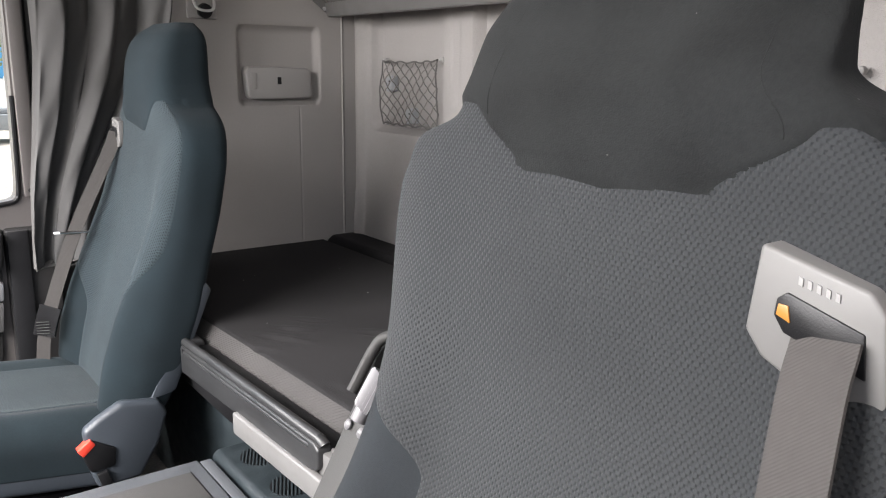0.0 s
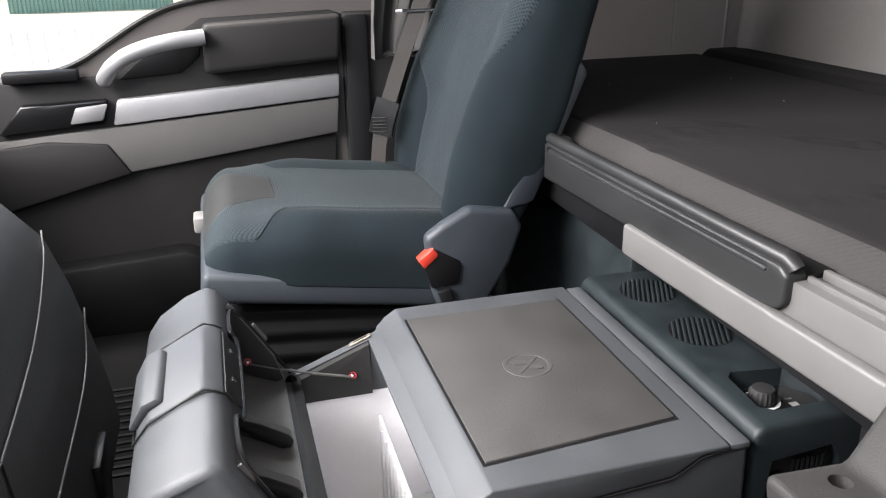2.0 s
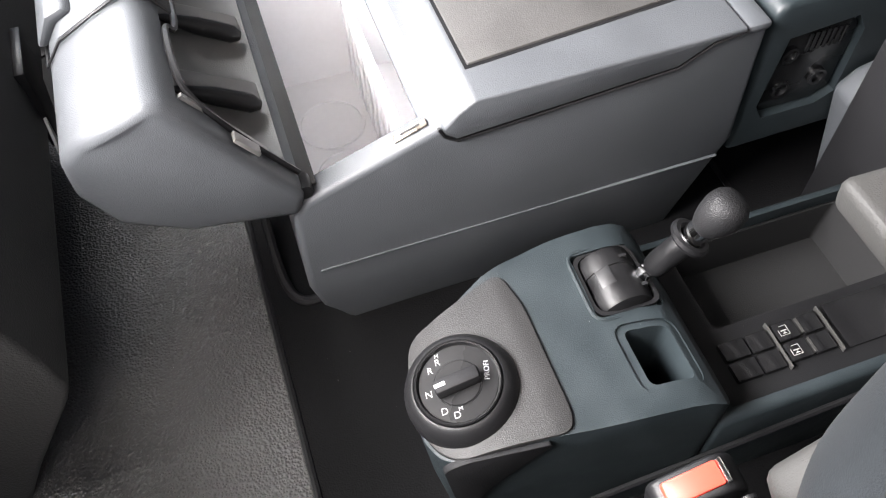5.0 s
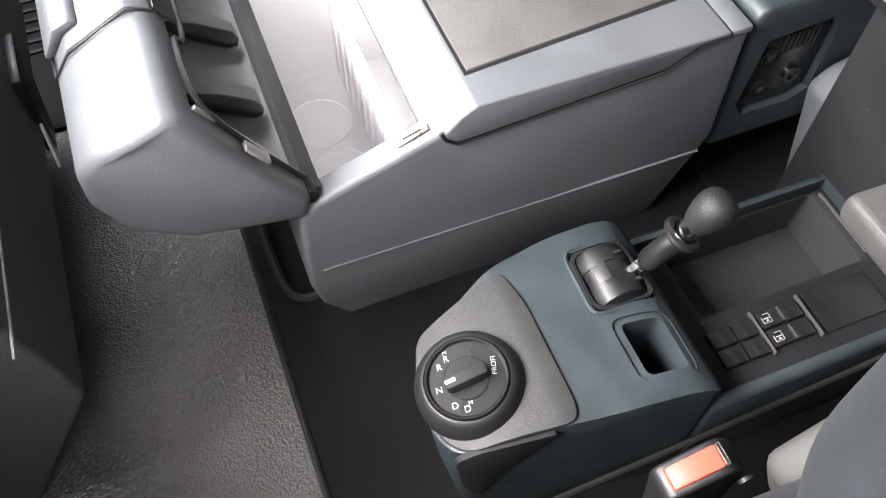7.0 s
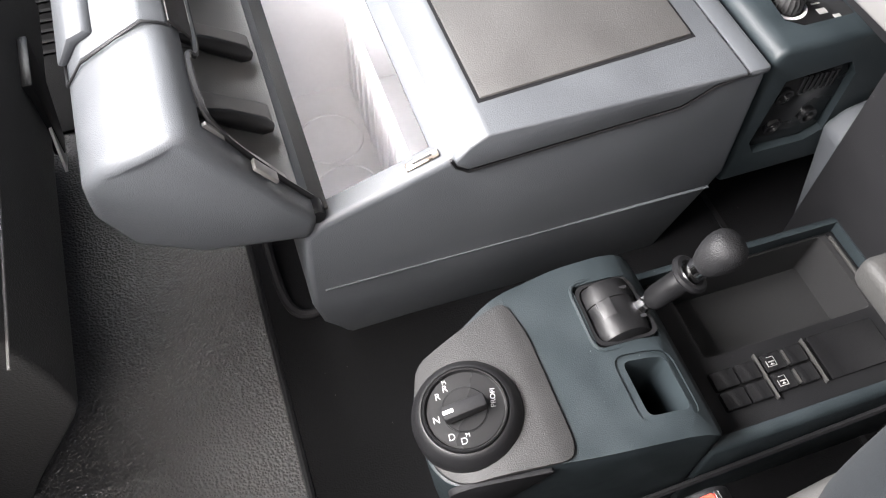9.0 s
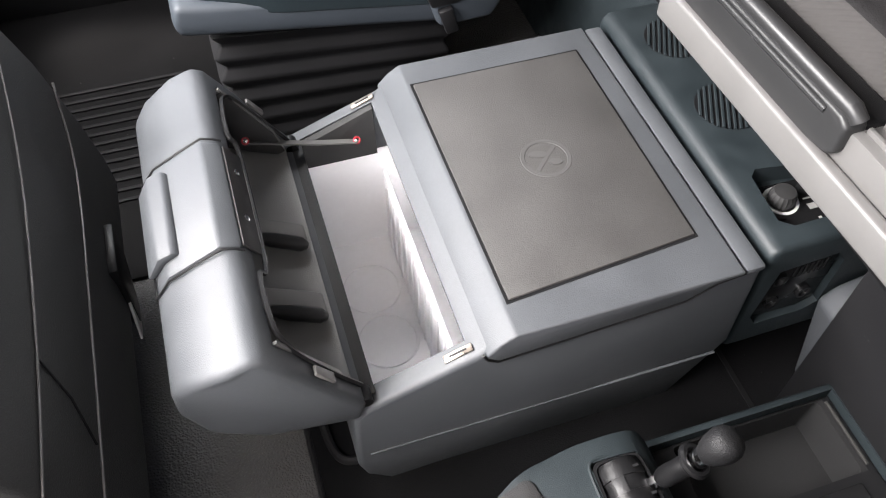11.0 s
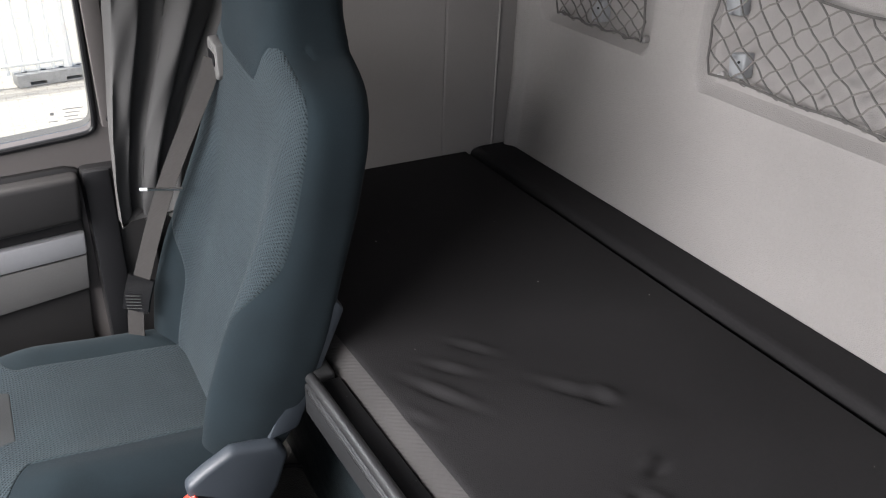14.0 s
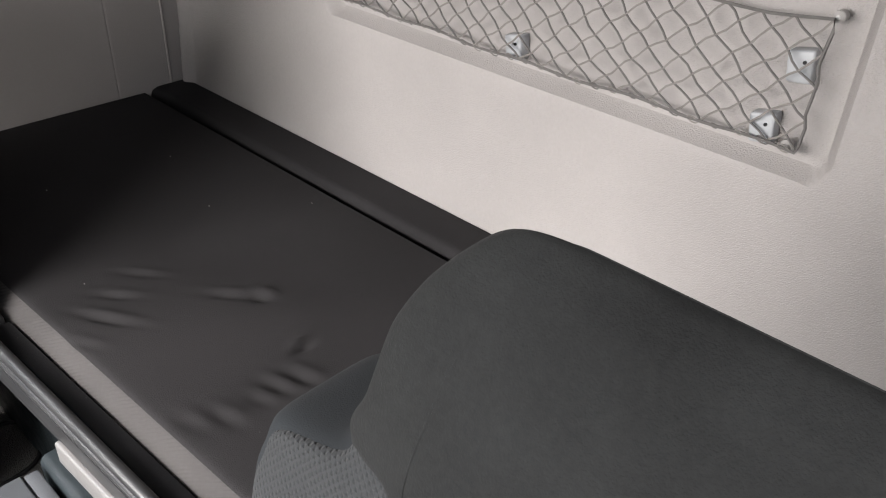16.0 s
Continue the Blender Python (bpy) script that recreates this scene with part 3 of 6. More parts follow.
def net(y0, y1, z0, z1, sag, nx, seed, tabs):
    rnd = random.Random(seed)
    ob = thing("storage_net", "grey elastic cord net stretched over a wall recess", "net", "wall nets")
    x = 2.100

    def edge_top(y):
        s = (y - y0) / (y1 - y0)
        return z1 - sag * 4 * s * (1 - s)

    def place(s, t):
        y = y0 + (y1 - y0) * s
        z = z0 + (edge_top(y) - z0) * t
        w = 0.0026
        return (x + 0.004 * math.sin(9 * s + 5 * t) - 0.006 * math.sin(3.1 * t), y + w * math.sin(41 * s + 17 * t + seed), z + w * math.sin(29 * s - 23 * t))

    pitch = 1.0 / nx
    nz = max(2, round(nx * (z1 - z0) / (y1 - y0)))
    for d in (1, -1):
        for k in range(-nz, nx + nz + 1):
            run = []
            for j in range(nz * 4 + 1):
                t = j / (nz * 4)
                s = (k + d * t * nz) * pitch
                if -1e-6 <= s <= 1 + 1e-6:
                    run.append(place(min(max(s, 0), 1), t))
            if len(run) > 2:
                # cords of one slant are coloured darker to imitate shade on them
                part("cord", tube(run, 0.0017, 5), NET_DARK if d > 0 else NET, ob)
    rim = [place(s, 1) for s in np.linspace(0, 1, 24)] + [place(1, t) for t in np.linspace(0.93, 0, 8)] + [place(s, 0) for s in np.linspace(1, 0, 24)] + [place(0, t) for t in np.linspace(0.07, 0.93, 8)]
    part("border_cord", tube([(p[0] - 0.003, p[1], p[2]) for p in rim], 0.0024, 6, True), NET_DARK, ob)
    for s, t in ((0.0, 1.0), (1.0, 1.0), (0.02, 0.0), (0.98, 0.0)):
        p = place(s, t)
        hook = part("corner_hook", lathe([(0.008, 0), (0.008, 0.012), (0.004, 0.016)], (x + 0.02, p[1], p[2]), toward((-1, 0, 0)), 12), WALL_BOX, ob)
        part("hook_screw", lathe([(0.003, 0), (0.003, 0.002)], (x + 0.0035, p[1], p[2]), toward((-1, 0, 0)), 8), GALV, hook)
    for ty, tz in tabs:
        tab = part("wall_tab", prism([(ty - 0.020, tz - 0.022), (ty + 0.014, tz - 0.026), (ty + 0.021, tz + 0.016), (ty - 0.016, tz + 0.024)], 2.112, 2.138, "x", 0.004, 3), TAB_GREY, ob, "small grey plastic holder")
        part("tab_hole", lathe([(0.0026, 0), (0.0026, 0.002)], (2.1115, ty - 0.006, tz + 0.006), toward((-1, 0, 0)), 8), BLACK, tab)
    for k in range(int((y1 - y0) / 0.035)):
        s = (k + 0.5) * 0.035 / (y1 - y0)
        p = place(s, 0.0)
        a = rnd.uniform(0.003, 0.0055)
        part("edge_loop", tube([(p[0] - 0.004, p[1] + 1.8 * a * math.cos(q), p[2] + 0.35 * a * math.cos(q) + 0.8 * a * math.sin(q)) for q in np.linspace(0, 6.28, 9)[:-1]], 0.0012, 4, True), NET_DARK if k % 2 else NET, ob)
    return ob


net(2.418, 2.706, 0.941, 1.128, 0.006, 7, 1, ((2.695, 1.060), (2.585, 0.968)))
net(1.254, 2.231, 0.929, 1.112, 0.020, 20, 2, ((1.287, 1.041), (1.316, 0.943), (1.770, 0.941), (2.182, 0.955), (2.216, 1.060)))
net(0.780, 1.068, 0.941, 1.128, 0.006, 7, 3, ((0.790, 1.060), (0.90, 0.968)))

# ---- upper bunk folded up ----
bunk = thing("upper_bunk", "folded upper bunk with grey board and pale rail", "bunk")
bunk.location = (0.016, 0, 0.011)
part("front_rail", prism([(1.975, 1.245), (2.005, 1.245), (2.005, 1.262), (1.985, 1.287), (1.965, 1.285)], 0.62, 2.853, r=0.002), ALU, bunk)
part("board", prism([(1.972, 1.286), (2.02, 1.280), (1.90, 1.70), (1.86, 1.69)], 0.62, 2.845, r=0.004), BUNK_BOARD, bunk)
brk = part("end_bracket", prism([(1.99, 1.244), (2.01, 1.250), (1.85, 1.41), (1.83, 1.40), (1.895, 1.315)], 2.853, 2.858), ALU, bunk)
for x, z in ((1.965, 1.268), (1.925, 1.302)):
    part("bolt", lathe([(0.006, 0), (0.006, 0.004), (0.003, 0.005)], (x, 2.8525, z), toward((0, -1, 0)), 10), GALV, brk)

# ---- lower bunk ----
bed = thing("lower_bunk_base", "dark bunk base with pale rails across the cab", "bunk base")
part("platform", box(1.30, 2.10, Y0 + 0.02, 2.87, 0.425, 0.487, 0.004), BLACK, bed)
part("front_panel", prism([(1.40, 0.0), (1.36, 0.02), (1.352, 0.25), (1.352, 0.425), (1.40, 0.425)], 2.02, 2.86, r=0.006), TEAL, bed)
part("side_panel", box(1.36, 1.40, Y0 + 0.02, 1.55, 0.0, 0.43, 0.004), BLACK, bed)


def skewed(bm):
    """Rails follow the bunk's front edge, which is out of square."""
    for v in bm.verts:
        v.co.x += 0.036 * (2.18 - v.co.y) - 0.006
    return bm


part("lower_rail", skewed(box(1.266, 1.2825, 0.62, 1.905, 0.446, 0.489, 0.005, 3)), ALU, bed, "long satin aluminium rail")
rail = part("upper_rail", skewed(box(1.283, 1.330, 0.62, 1.625, 0.470, 0.524, 0.003)), ALU, bed, "grooved pale rail")
part("rail_rib", skewed(box(1.296, 1.302, 0.62, 1.60, 0.5225, 0.530, 0.002)), ALU, rail)
part("rail_rib", skewed(box(1.314, 1.322, 0.62, 1.60, 0.5225, 0.534, 0.002)), ALU, rail)
outer = prism([(1.602, 0.500), (1.612, 0.490), (1.650, 0.484), (2.178, 0.478), (2.178, 0.538), (1.614, 0.538), (1.602, 0.530)], 1.274, 1.300, "x", 0.005, 3)
slot = box(1.26, 1.280, 1.632, 2.166, 0.5235, 0.5345, 0.004, 3)
cap = part("front_edge_cover", skewed(cut(outer, slot)), RAIL_BLACK, bed, "long black plastic edge cover with a slot")
part("slot_bead", skewed(rod((1.2795, 1.636, 0.5245), (1.2795, 2.166, 0.5245), 0.0042, 10)), RAIL_BLACK, cap)
part("rolled_top", skewed(tube([(1.2885, 1.606, 0.534), (1.2860, 1.614, 0.5425), (1.2860, 1.9, 0.5430), (1.2860, 2.178, 0.5430)], 0.0095, 12)), RAIL_BLACK, cap)
part("inner_web", skewed(box(1.296, 1.335, 1.602, 2.178, 0.486, 0.530, 0.004)), BLACK, cap)
part("end_edge_cover", box(1.285, 1.325, 2.180, 2.86, 0.47, 0.540, 0.010, 3), RAIL_BLACK, bed)

# mattress: soft slab with rolled edges, a separate back roll, and pressed creases
mat = thing("mattress", "black cloth bunk mattress with a few pressed creases", "mattress")


def pillow(x0, x1, y0, y1, z0, z1, r, nx, ny, dents=(), lump=0.0, back=0.012, lean=None):
    """A slab with edges rounded by r, top bent by dents (x, y, turn, length, width, depth)."""
    xs, ys = np.linspace(x0, x1, nx), np.linspace(y0, y1, ny)
    X, Y = np.meshgrid(xs, ys)
    Z = z1 + 0 * X
    for e, k, reach in ((X - x0, r, lean or r), (x1 - X, min(r, back), min(r, back)), (Y - y0, 0.012, 0.012), (y1 - Y, 0.012, 0.012)):
        q = np.clip(1 - e / reach, 0, 1)
        Z = Z - k * (1 - np.sqrt(np.clip(1 - q * q, 0, 1)))
    Z = Z + lump * (np.sin(5 * X + 2 * Y) * np.sin(3.1 * Y - X))
    for dx, dy, turn, ln, wd, dp in dents:
        c, s = math.cos(radians(turn)), math.sin(radians(turn))
        a, b = (X - dx) * c + (Y - dy) * s, -(X - dx) * s + (Y - dy) * c
        Z = Z - dp * np.exp(-(a / ln) ** 2 - (b / wd) ** 2) + 0.75 * dp * np.exp(-(a / ln) ** 2 - ((b - 1.7 * wd) / wd) ** 2)
    top = np.stack([X, Y, Z], -1)
    bm = sheet(top)
    ring = [e for e in bm.edges if len(e.link_faces) == 1]
    ret = bmesh.ops.extrude_edge_only(bm, edges=ring)
    for v in ret["geom"]:
        if isinstance(v, bmesh.types.BMVert):
            v.co.z = z0
    bmesh.ops.holes_fill(bm, edges=[e for e in bm.edges if len(e.link_faces) == 1])
    bmesh.ops.recalc_face_normals(bm, faces=bm.faces)
    return bm


DENTS = ((1.54, 2.110, -53, 0.038, 0.008, 0.0045), (1.482, 2.078, -52, 0.036, 0.008, 0.0055), (1.440, 2.030, -62, 0.052, 0.009, 0.0060), (1.383, 1.995, -65, 0.03, 0.009, 0.003),
         (1.615, 1.950, -50, 0.045, 0.010, 0.0055), (1.650, 1.912, -60, 0.022, 0.012, 0.0080), (1.622, 1.754, 0, 0.018, 0.010, 0.0070),
         (1.572, 1.700, -70, 0.030, 0.012, 0.0055), (1.535, 1.708, -70, 0.030, 0.011, 0.0050), (1.500, 1.700, -70, 0.022, 0.011, 0.0035), (1.440, 1.706, -75, 0.03, 0.012, 0.0040), (1.40, 1.73, -75, 0.03, 0.012, 0.0028))
RIDGE = 1.374
slab = pillow(1.334, 1.972, Y0 + 0.05, 2.879, 0.487, 0.560, 0.004, 200, 560, DENTS, 0.0012)
for v in slab.verts:
    # the front border slopes down from a soft ridge
    if v.co.z > 0.49:
        e = RIDGE - v.co.x
        v.co.z -= 1.45 * (0.5 * e + 0.5 * math.sqrt(e * e + 0.00003))
for v in slab.verts:
    # the front edge runs a little out of square
    v.co.x += 0.034 * (1.98 - v.co.y) * step(1.55, 1.40, v.co.x) - 0.008 * step(1.60, 1.40, v.co.x)
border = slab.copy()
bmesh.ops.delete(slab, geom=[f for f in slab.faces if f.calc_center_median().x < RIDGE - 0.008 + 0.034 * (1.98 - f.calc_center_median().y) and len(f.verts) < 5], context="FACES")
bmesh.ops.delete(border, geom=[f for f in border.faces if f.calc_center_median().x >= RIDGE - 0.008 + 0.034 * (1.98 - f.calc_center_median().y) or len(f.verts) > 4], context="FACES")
pad = part("main_pad", slab, MATTRESS, mat)
part("front_border", border, MATTRESS_EDGE_LIT, mat, "finely ribbed sloping border, paler as if lit from the front")
rng = random.Random(5)
bits = []
for k in range(13):
    x, y = rng.uniform(1.45, 1.95), rng.uniform(1.2, 2.6)
    a, ln = rng.uniform(0, 3.1), rng.uniform(0.001, 0.0026)
    bits.append(rod((x, y, 0.5612), (x + ln * math.cos(a), y + ln * math.sin(a), 0.5616), 0.0004, 5))
tagged(part("lint", join(*bits), PAPER), "specks of pale lint on the mattress", "lint", kind="stuff")
roll = thing("mattress_roll", "long black padded roll along the rear wall", "bolster")
part("roll_pad", pillow(1.990, 2.096, Y0 + 0.05, 2.878, 0.487, 0.573, 0.016, 40, 120), MATTRESS, roll)

# ---- seats ----
# heights of the backrest, with its front, back, half width and the push of its side bolsters
BACK_Z = (0.33, 0.40, 0.50, 0.60, 0.70, 0.80, 0.90, 0.95, 0.98, 1.00, 1.015, 1.03, 1.07, 1.12, 1.15, 1.17, 1.185, 1.195)
BACK_F = (1.150, 1.158, 1.185, 1.217, 1.250, 1.272, 1.286, 1.291, 1.293, 1.293, 1.292, 1.291, 1.291, 1.298, 1.308, 1.322, 1.340, 1.365)
BACK_R = (1.225, 1.262, 1.308, 1.343, 1.366, 1.395, 1.415, 1.420, 1.422, 1.422, 1.422, 1.420, 1.418, 1.418, 1.418, 1.416, 1.410, 1.400)
BACK_W = (0.20, 0.237, 0.250, 0.252, 0.252, 0.251, 0.250, 0.244, 0.230, 0.206, 0.174, 0.151, 0.137, 0.135, 0.132, 0.124, 0.110, 0.080)
BACK_B = (0.03, 0.052, 0.064, 0.062, 0.046, 0.026, 0.010, 0.004, 0, 0, 0, 0, 0, 0, 0, 0, 0, 0)


def power(v, n):
    return np.sign(v) * np.abs(v) ** (2 / n)


def back_surface(rows, cols, off, widen=1.0):
    """Closed rings up the backrest; off(u, share, z, front) pushes each point outwards."""
    z = np.concatenate([np.linspace(0.33, 1.15, rows - 24), 1.15 + 0.045 * np.sin(np.linspace(0, np.pi / 2, 25)[1:])])
    f, r, w, b = (smoothed(BACK_Z, k, z, 0.035 - 0.020 * step(0.85, 0.95, z))[:, None] for k in (BACK_F, BACK_R, BACK_W, BACK_B))
    w = w * widen
    a = np.linspace(0, 2 * np.pi, cols, endpoint=False)[None]
    n = np.where(np.sin(a) > 0, FRONT[0], 5.0)
    c, s = power(np.cos(a), n), power(np.sin(a), n)
    share = c + 0 * z[:, None]
    u = w * share
    mid, deep = (f + r) / 2, (r - f) / 2
    x = mid - deep * s
    front = (s > 0.2) * 1.0
    x = x - front * b * np.exp(-((np.abs(share) - 0.80) / 0.20) ** 2) * step(0.2, 0.8, s)
    Z = z[:, None] + 0 * a
    P = np.stack([x, u, Z], -1)
    d1 = np.roll(P, -1, 1) - np.roll(P, 1, 1)
    d2 = np.gradient(P, axis=0)
    nrm = np.cross(d1, d2)
    nrm /= np.linalg.norm(nrm, axis=-1, keepdims=True) + 1e-9
    o = off(u, np.abs(share), Z, front)
    return P + nrm * o[..., None], o


# headrest seam: across the seat, and how square the front corners are, for each seat in turn
SEAM = [((-0.25, -0.118, -0.050, 0.104, 0.145, 0.25), (1.045, 1.030, 0.962, 0.983, 1.030, 1.045))]
FRONT = [4.0]
HEAD = (1.3235, 1.145)
NARROW = [(0.51, 0.75)]


def seam_height(u):
    return smoothed(*SEAM[0], u, 0.006)


def lifted(P, o):
    """A grid pushed out along its own normals, away from the seat's middle."""
    nrm = np.cross(np.gradient(P, axis=0), np.gradient(P, axis=1))
    nrm /= np.linalg.norm(nrm, axis=-1, keepdims=True) + 1e-9
    if nrm[..., 0].mean() - nrm[..., 2].mean() > 0:
        nrm = -nrm
    return P + nrm * o[..., None]


def hemmed(a, b, reach, high):
    """Offset of a sewn panel: high inside, tucked under at its edges, by the distances a and b to them."""
    return -0.0025 + (high + 0.0025) * np.sqrt(np.clip(np.minimum(a, b) / reach, 0, 1))


def back_insert(widen):
    v, q = np.meshgrid(np.linspace(-1, 1, 110), np.linspace(0, 1, 170))
    width = lambda z: smoothed(BACK_Z, BACK_W, z, 0.015) * widen
    z = 0.345 + 0.64 * q
    for _ in range(12):
        wide = 0.57 + 0.39 * step(*NARROW[0], z)
        share = v * wide
        z = 0.5 * z + 0.5 * (0.345 + (seam_height(share * width(z)) + 0.008 - 0.345) * q)
    f, r, b = (smoothed(BACK_Z, k, z, 0.035 - 0.020 * step(0.85, 0.95, z)) for k in (BACK_F, BACK_R, BACK_B))
    w = smoothed(BACK_Z, BACK_W, z, 0.035 - 0.020 * step(0.85, 0.95, z)) * widen
    s = np.clip(1 - np.abs(share) ** FRONT[0], 0, 1) ** (1 / FRONT[0])
    x = (f + r) / 2 - (r - f) / 2 * s - b * np.exp(-((np.abs(share) - 0.80) / 0.20) ** 2) * step(0.2, 0.8, s)
    o = hemmed((1 - np.abs(v)) * wide * w, 1.0 + 0 * q, 0.007, 0.0026)
    return lifted(np.stack([x, w * share, z], -1), o)


def in_head(u, share, Z, front):
    return np.clip((Z - np.where(front > 0, seam_height(u) - 0.006, 1.02)) * 0.30, -0.006, 0.004)


def build_seat(name, label, cx, cy, side, cloth, knitted, driver, widen=1.0):
    """A cab seat; side is +1 where its outer side is +y. Its own plan is that of the passenger seat."""
    seat = tagged(new(name), label, "seat", "cab seats")
    if driver:
        SEAM[0] = ((-0.25, -0.120, -0.079, 0.080, 0.124, 0.25), (1.050, 1.044, 0.965, 0.968, 1.044, 1.050))
        FRONT[0], NARROW[0] = 7.0, (0.705, 0.795)
    seat.matrix_world = Matrix.Translation((cx - 1.15, cy, 0.036 if driver else 0))

    def put(n, bm, m, parent=seat, lab=""):
        if driver and n in ("backrest", "backrest_insert", "headrest", "piping"):
            for v in bm.verts:
                z = v.co.z
                v.co.y *= 1.075 + 0.245 * step(0.955, 1.06, z) - 0.10 * step(1.12, 1.19, z) + 0.02 * math.exp(-((z - 0.94) / 0.05) ** 2)
                v.co.y *= 1 - 0.085 * step(0.92, 0.73, z) * (1 - 0.55 * step(0.71, 0.56, z))
                if v.co.y > 0:
                    v.co.y *= 1 - 0.23 * step(1.03, 1.09, z)
                    rim = min(v.co.y / 0.145, 1.0) ** 4 * step(1.03, 1.09, z)
                else:
                    v.co.y *= 1 + 0.025 * math.exp(-((z - 0.98) / 0.05) ** 2)
                    rim = 0.0
                # a thin head, and a backrest that leans further than the passenger's
                face = float(np.interp(z, BACK_Z, BACK_F))
                v.co.x = face + (v.co.x - face) * (1 - 0.52 * step(1.04, 1.14, z)) * (1 - 0.45 * rim)
                v.co.x += 0.022 * step(1.06, 1.17, z) - 0.012 * step(1.10, 0.98, z) * step(0.80, 0.95, z) - 0.080 * max(0.98 - z, 0)
                v.co.z += 0.022 * step(0.78, 0.92, v.co.z) * (1 - step(0.97, 1.05, v.co.z)) - 0.016 * step(1.03, 1.15, v.co.z)
            for v in bm.verts:
                # the head's crown is one soft curve
                dx, dz = v.co.x - HEAD[0], max(v.co.z - HEAD[1], 0)
                far = math.hypot(dx, dz)
                room = 0.050 + 0.30 * max(HEAD[1] - v.co.z, 0)
                if v.co.z > 1.0 and (dz > 0 or dx > 0) and far > room - 0.012:
                    k = (room - 0.012 * math.exp(-(far - room + 0.012) / 0.012)) / far
                    v.co.x, v.co.z = HEAD[0] + dx * k, HEAD[1] + dz * k if dz > 0 else v.co.z
        if side < 0:
            for v in bm.verts:
                v.co.y = -v.co.y
            bmesh.ops.reverse_faces(bm, faces=bm.faces[:])
        return part(n, bm, m, parent, lab)

    P, _ = back_surface(150, 160, lambda u, sh, Z, fr: 0 * Z, widen)
    bm = sheet(P, closed=True)
    bm.faces.new([v for v in bm.verts if abs(v.co.z - 1.195) < 1e-5][::-1])
    bmesh.ops.recalc_face_normals(bm, faces=bm.faces[:])
    back = put("backrest", bm, cloth)
    put("backrest_insert", sheet(back_insert(widen)), knitted, back, "knitted patterned seat cloth")
    P, o = back_surface(360, 260, in_head, widen)
    bm = sheet(P, closed=True, keep=lambda i, j: o[i, j] > -0.0055)
    bmesh.ops.contextual_create(bm, geom=[e for e in bm.edges if len(e.link_faces) == 1 and min(v.co.z for v in e.verts) > 1.19])
    head = put("headrest", bm, CLOTH_WORN if driver else cloth, back)
    zs = np.linspace(1.032, 1.188, 40)
    P, _ = back_surface(210, 240, lambda u, sh, Z, fr: 0.0042 + 0 * Z, widen)
    for sgn in (1, -1):
        line = []
        for z in zs:
            row = P[np.argmin(np.abs(P[:, 0, 2] - z))]
            row = row[(row[:, 0] < np.mean(row[:, 0])) & (row[:, 1] * sgn > 0)]
            line.append(tuple(row[np.argmin(np.abs(np.abs(row[:, 1]) - 0.108 * min(1, np.abs(row[:, 1]).max() / 0.122)))]))
        L = np.array(line)
        L = np.stack([np.convolve(np.pad(L[:, i], 5, mode="edge"), np.ones(11) / 11, "valid") for i in range(3)], -1)
        if driver:
            put("piping", tube([tuple(p) for p in L], 0.0007, 5), CLOTH_WORN, head)

    # cushion, tipped back a little
    tip = Matrix.Translation((0.72, 0, 0.352)) @ Matrix.Rotation(radians(8.5), 4, "Y")
    sx = np.linspace(0, 1, 120)
    a = np.linspace(0, 2 * np.pi, 160, endpoint=False)[None]
    nose = np.sqrt(np.clip(1 - np.clip(1 - sx / 0.11, 0, 1) ** 2, 0, 1))

    def cushion(off):
        w = (0.222 + 0.018 * step(0, 0.35, sx)) * (0.80 + 0.20 * nose)
        top = (0.083 + 0.012 * np.sin(np.pi * sx) + 0.016 * step(0.5, 1, sx)) * nose
        c, s = power(np.cos(a), 4.2), power(np.sin(a), 4.2)
        share = c + 0 * sx[:, None]
        z = np.where(s > 0, top[:, None] * s, 0.012 * s * nose[:, None])
        z = z + (s > 0.3) * 0.021 * np.exp(-((np.abs(share) - 0.78) / 0.2) ** 2) * nose[:, None] * step(0.12, 0.4, sx)[:, None]
        x = 0.455 * sx[:, None] - 0.004 + 0 * z
        Q = np.stack([x, w[:, None] * share, z], -1)
        o = off(np.abs(share), sx[:, None] + 0 * z, s + 0 * z)
        d1 = np.roll(Q, -1, 1) - np.roll(Q, 1, 1)
        d2 = np.gradient(Q, axis=0)
        nn = np.cross(d2, d1)
        nn /= np.linalg.norm(nn, axis=-1, keepdims=True) + 1e-9
        return Q + nn * o[..., None], o

    def capped(Q, keep=None, ends=True):
        b = sheet(Q, closed=True, keep=keep)
        if ends:
            bmesh.ops.holes_fill(b, edges=[e for e in b.edges if len(e.link_faces) == 1])
        bmesh.ops.transform(b, matrix=tip, verts=b.verts)
        bmesh.ops.recalc_face_normals(b, faces=b.faces[:])
        return b

    Q, _ = cushion(lambda sh, x, s: 0 * x)
    cush = put("cushion", capped(Q), cloth)

    def panel(x0, x1, half, high):
        v, q = np.meshgrid(np.linspace(-1, 1, 90), np.linspace(0, 1, 110))
        t = x0 + (x1 - x0) * q
        share = v * half(t)
        nz = np.sqrt(np.clip(1 - np.clip(1 - t / 0.11, 0, 1) ** 2, 0, 1))
        w = (0.222 + 0.018 * step(0, 0.35, t)) * (0.80 + 0.20 * nz)
        top = (0.083 + 0.012 * np.sin(np.pi * t) + 0.016 * step(0.5, 1, t)) * nz
        s = np.clip(1 - np.abs(share) ** 4.2, 0, 1) ** (1 / 4.2)
        z = top * s + 0.021 * np.exp(-((np.abs(share) - 0.78) / 0.2) ** 2) * nz * step(0.12, 0.4, t) * step(0.2, 0.4, s)
        o = hemmed((1 - np.abs(v)) * half(t) * w, (1 - q) * 0.455 * (x1 - x0), 0.006, high)
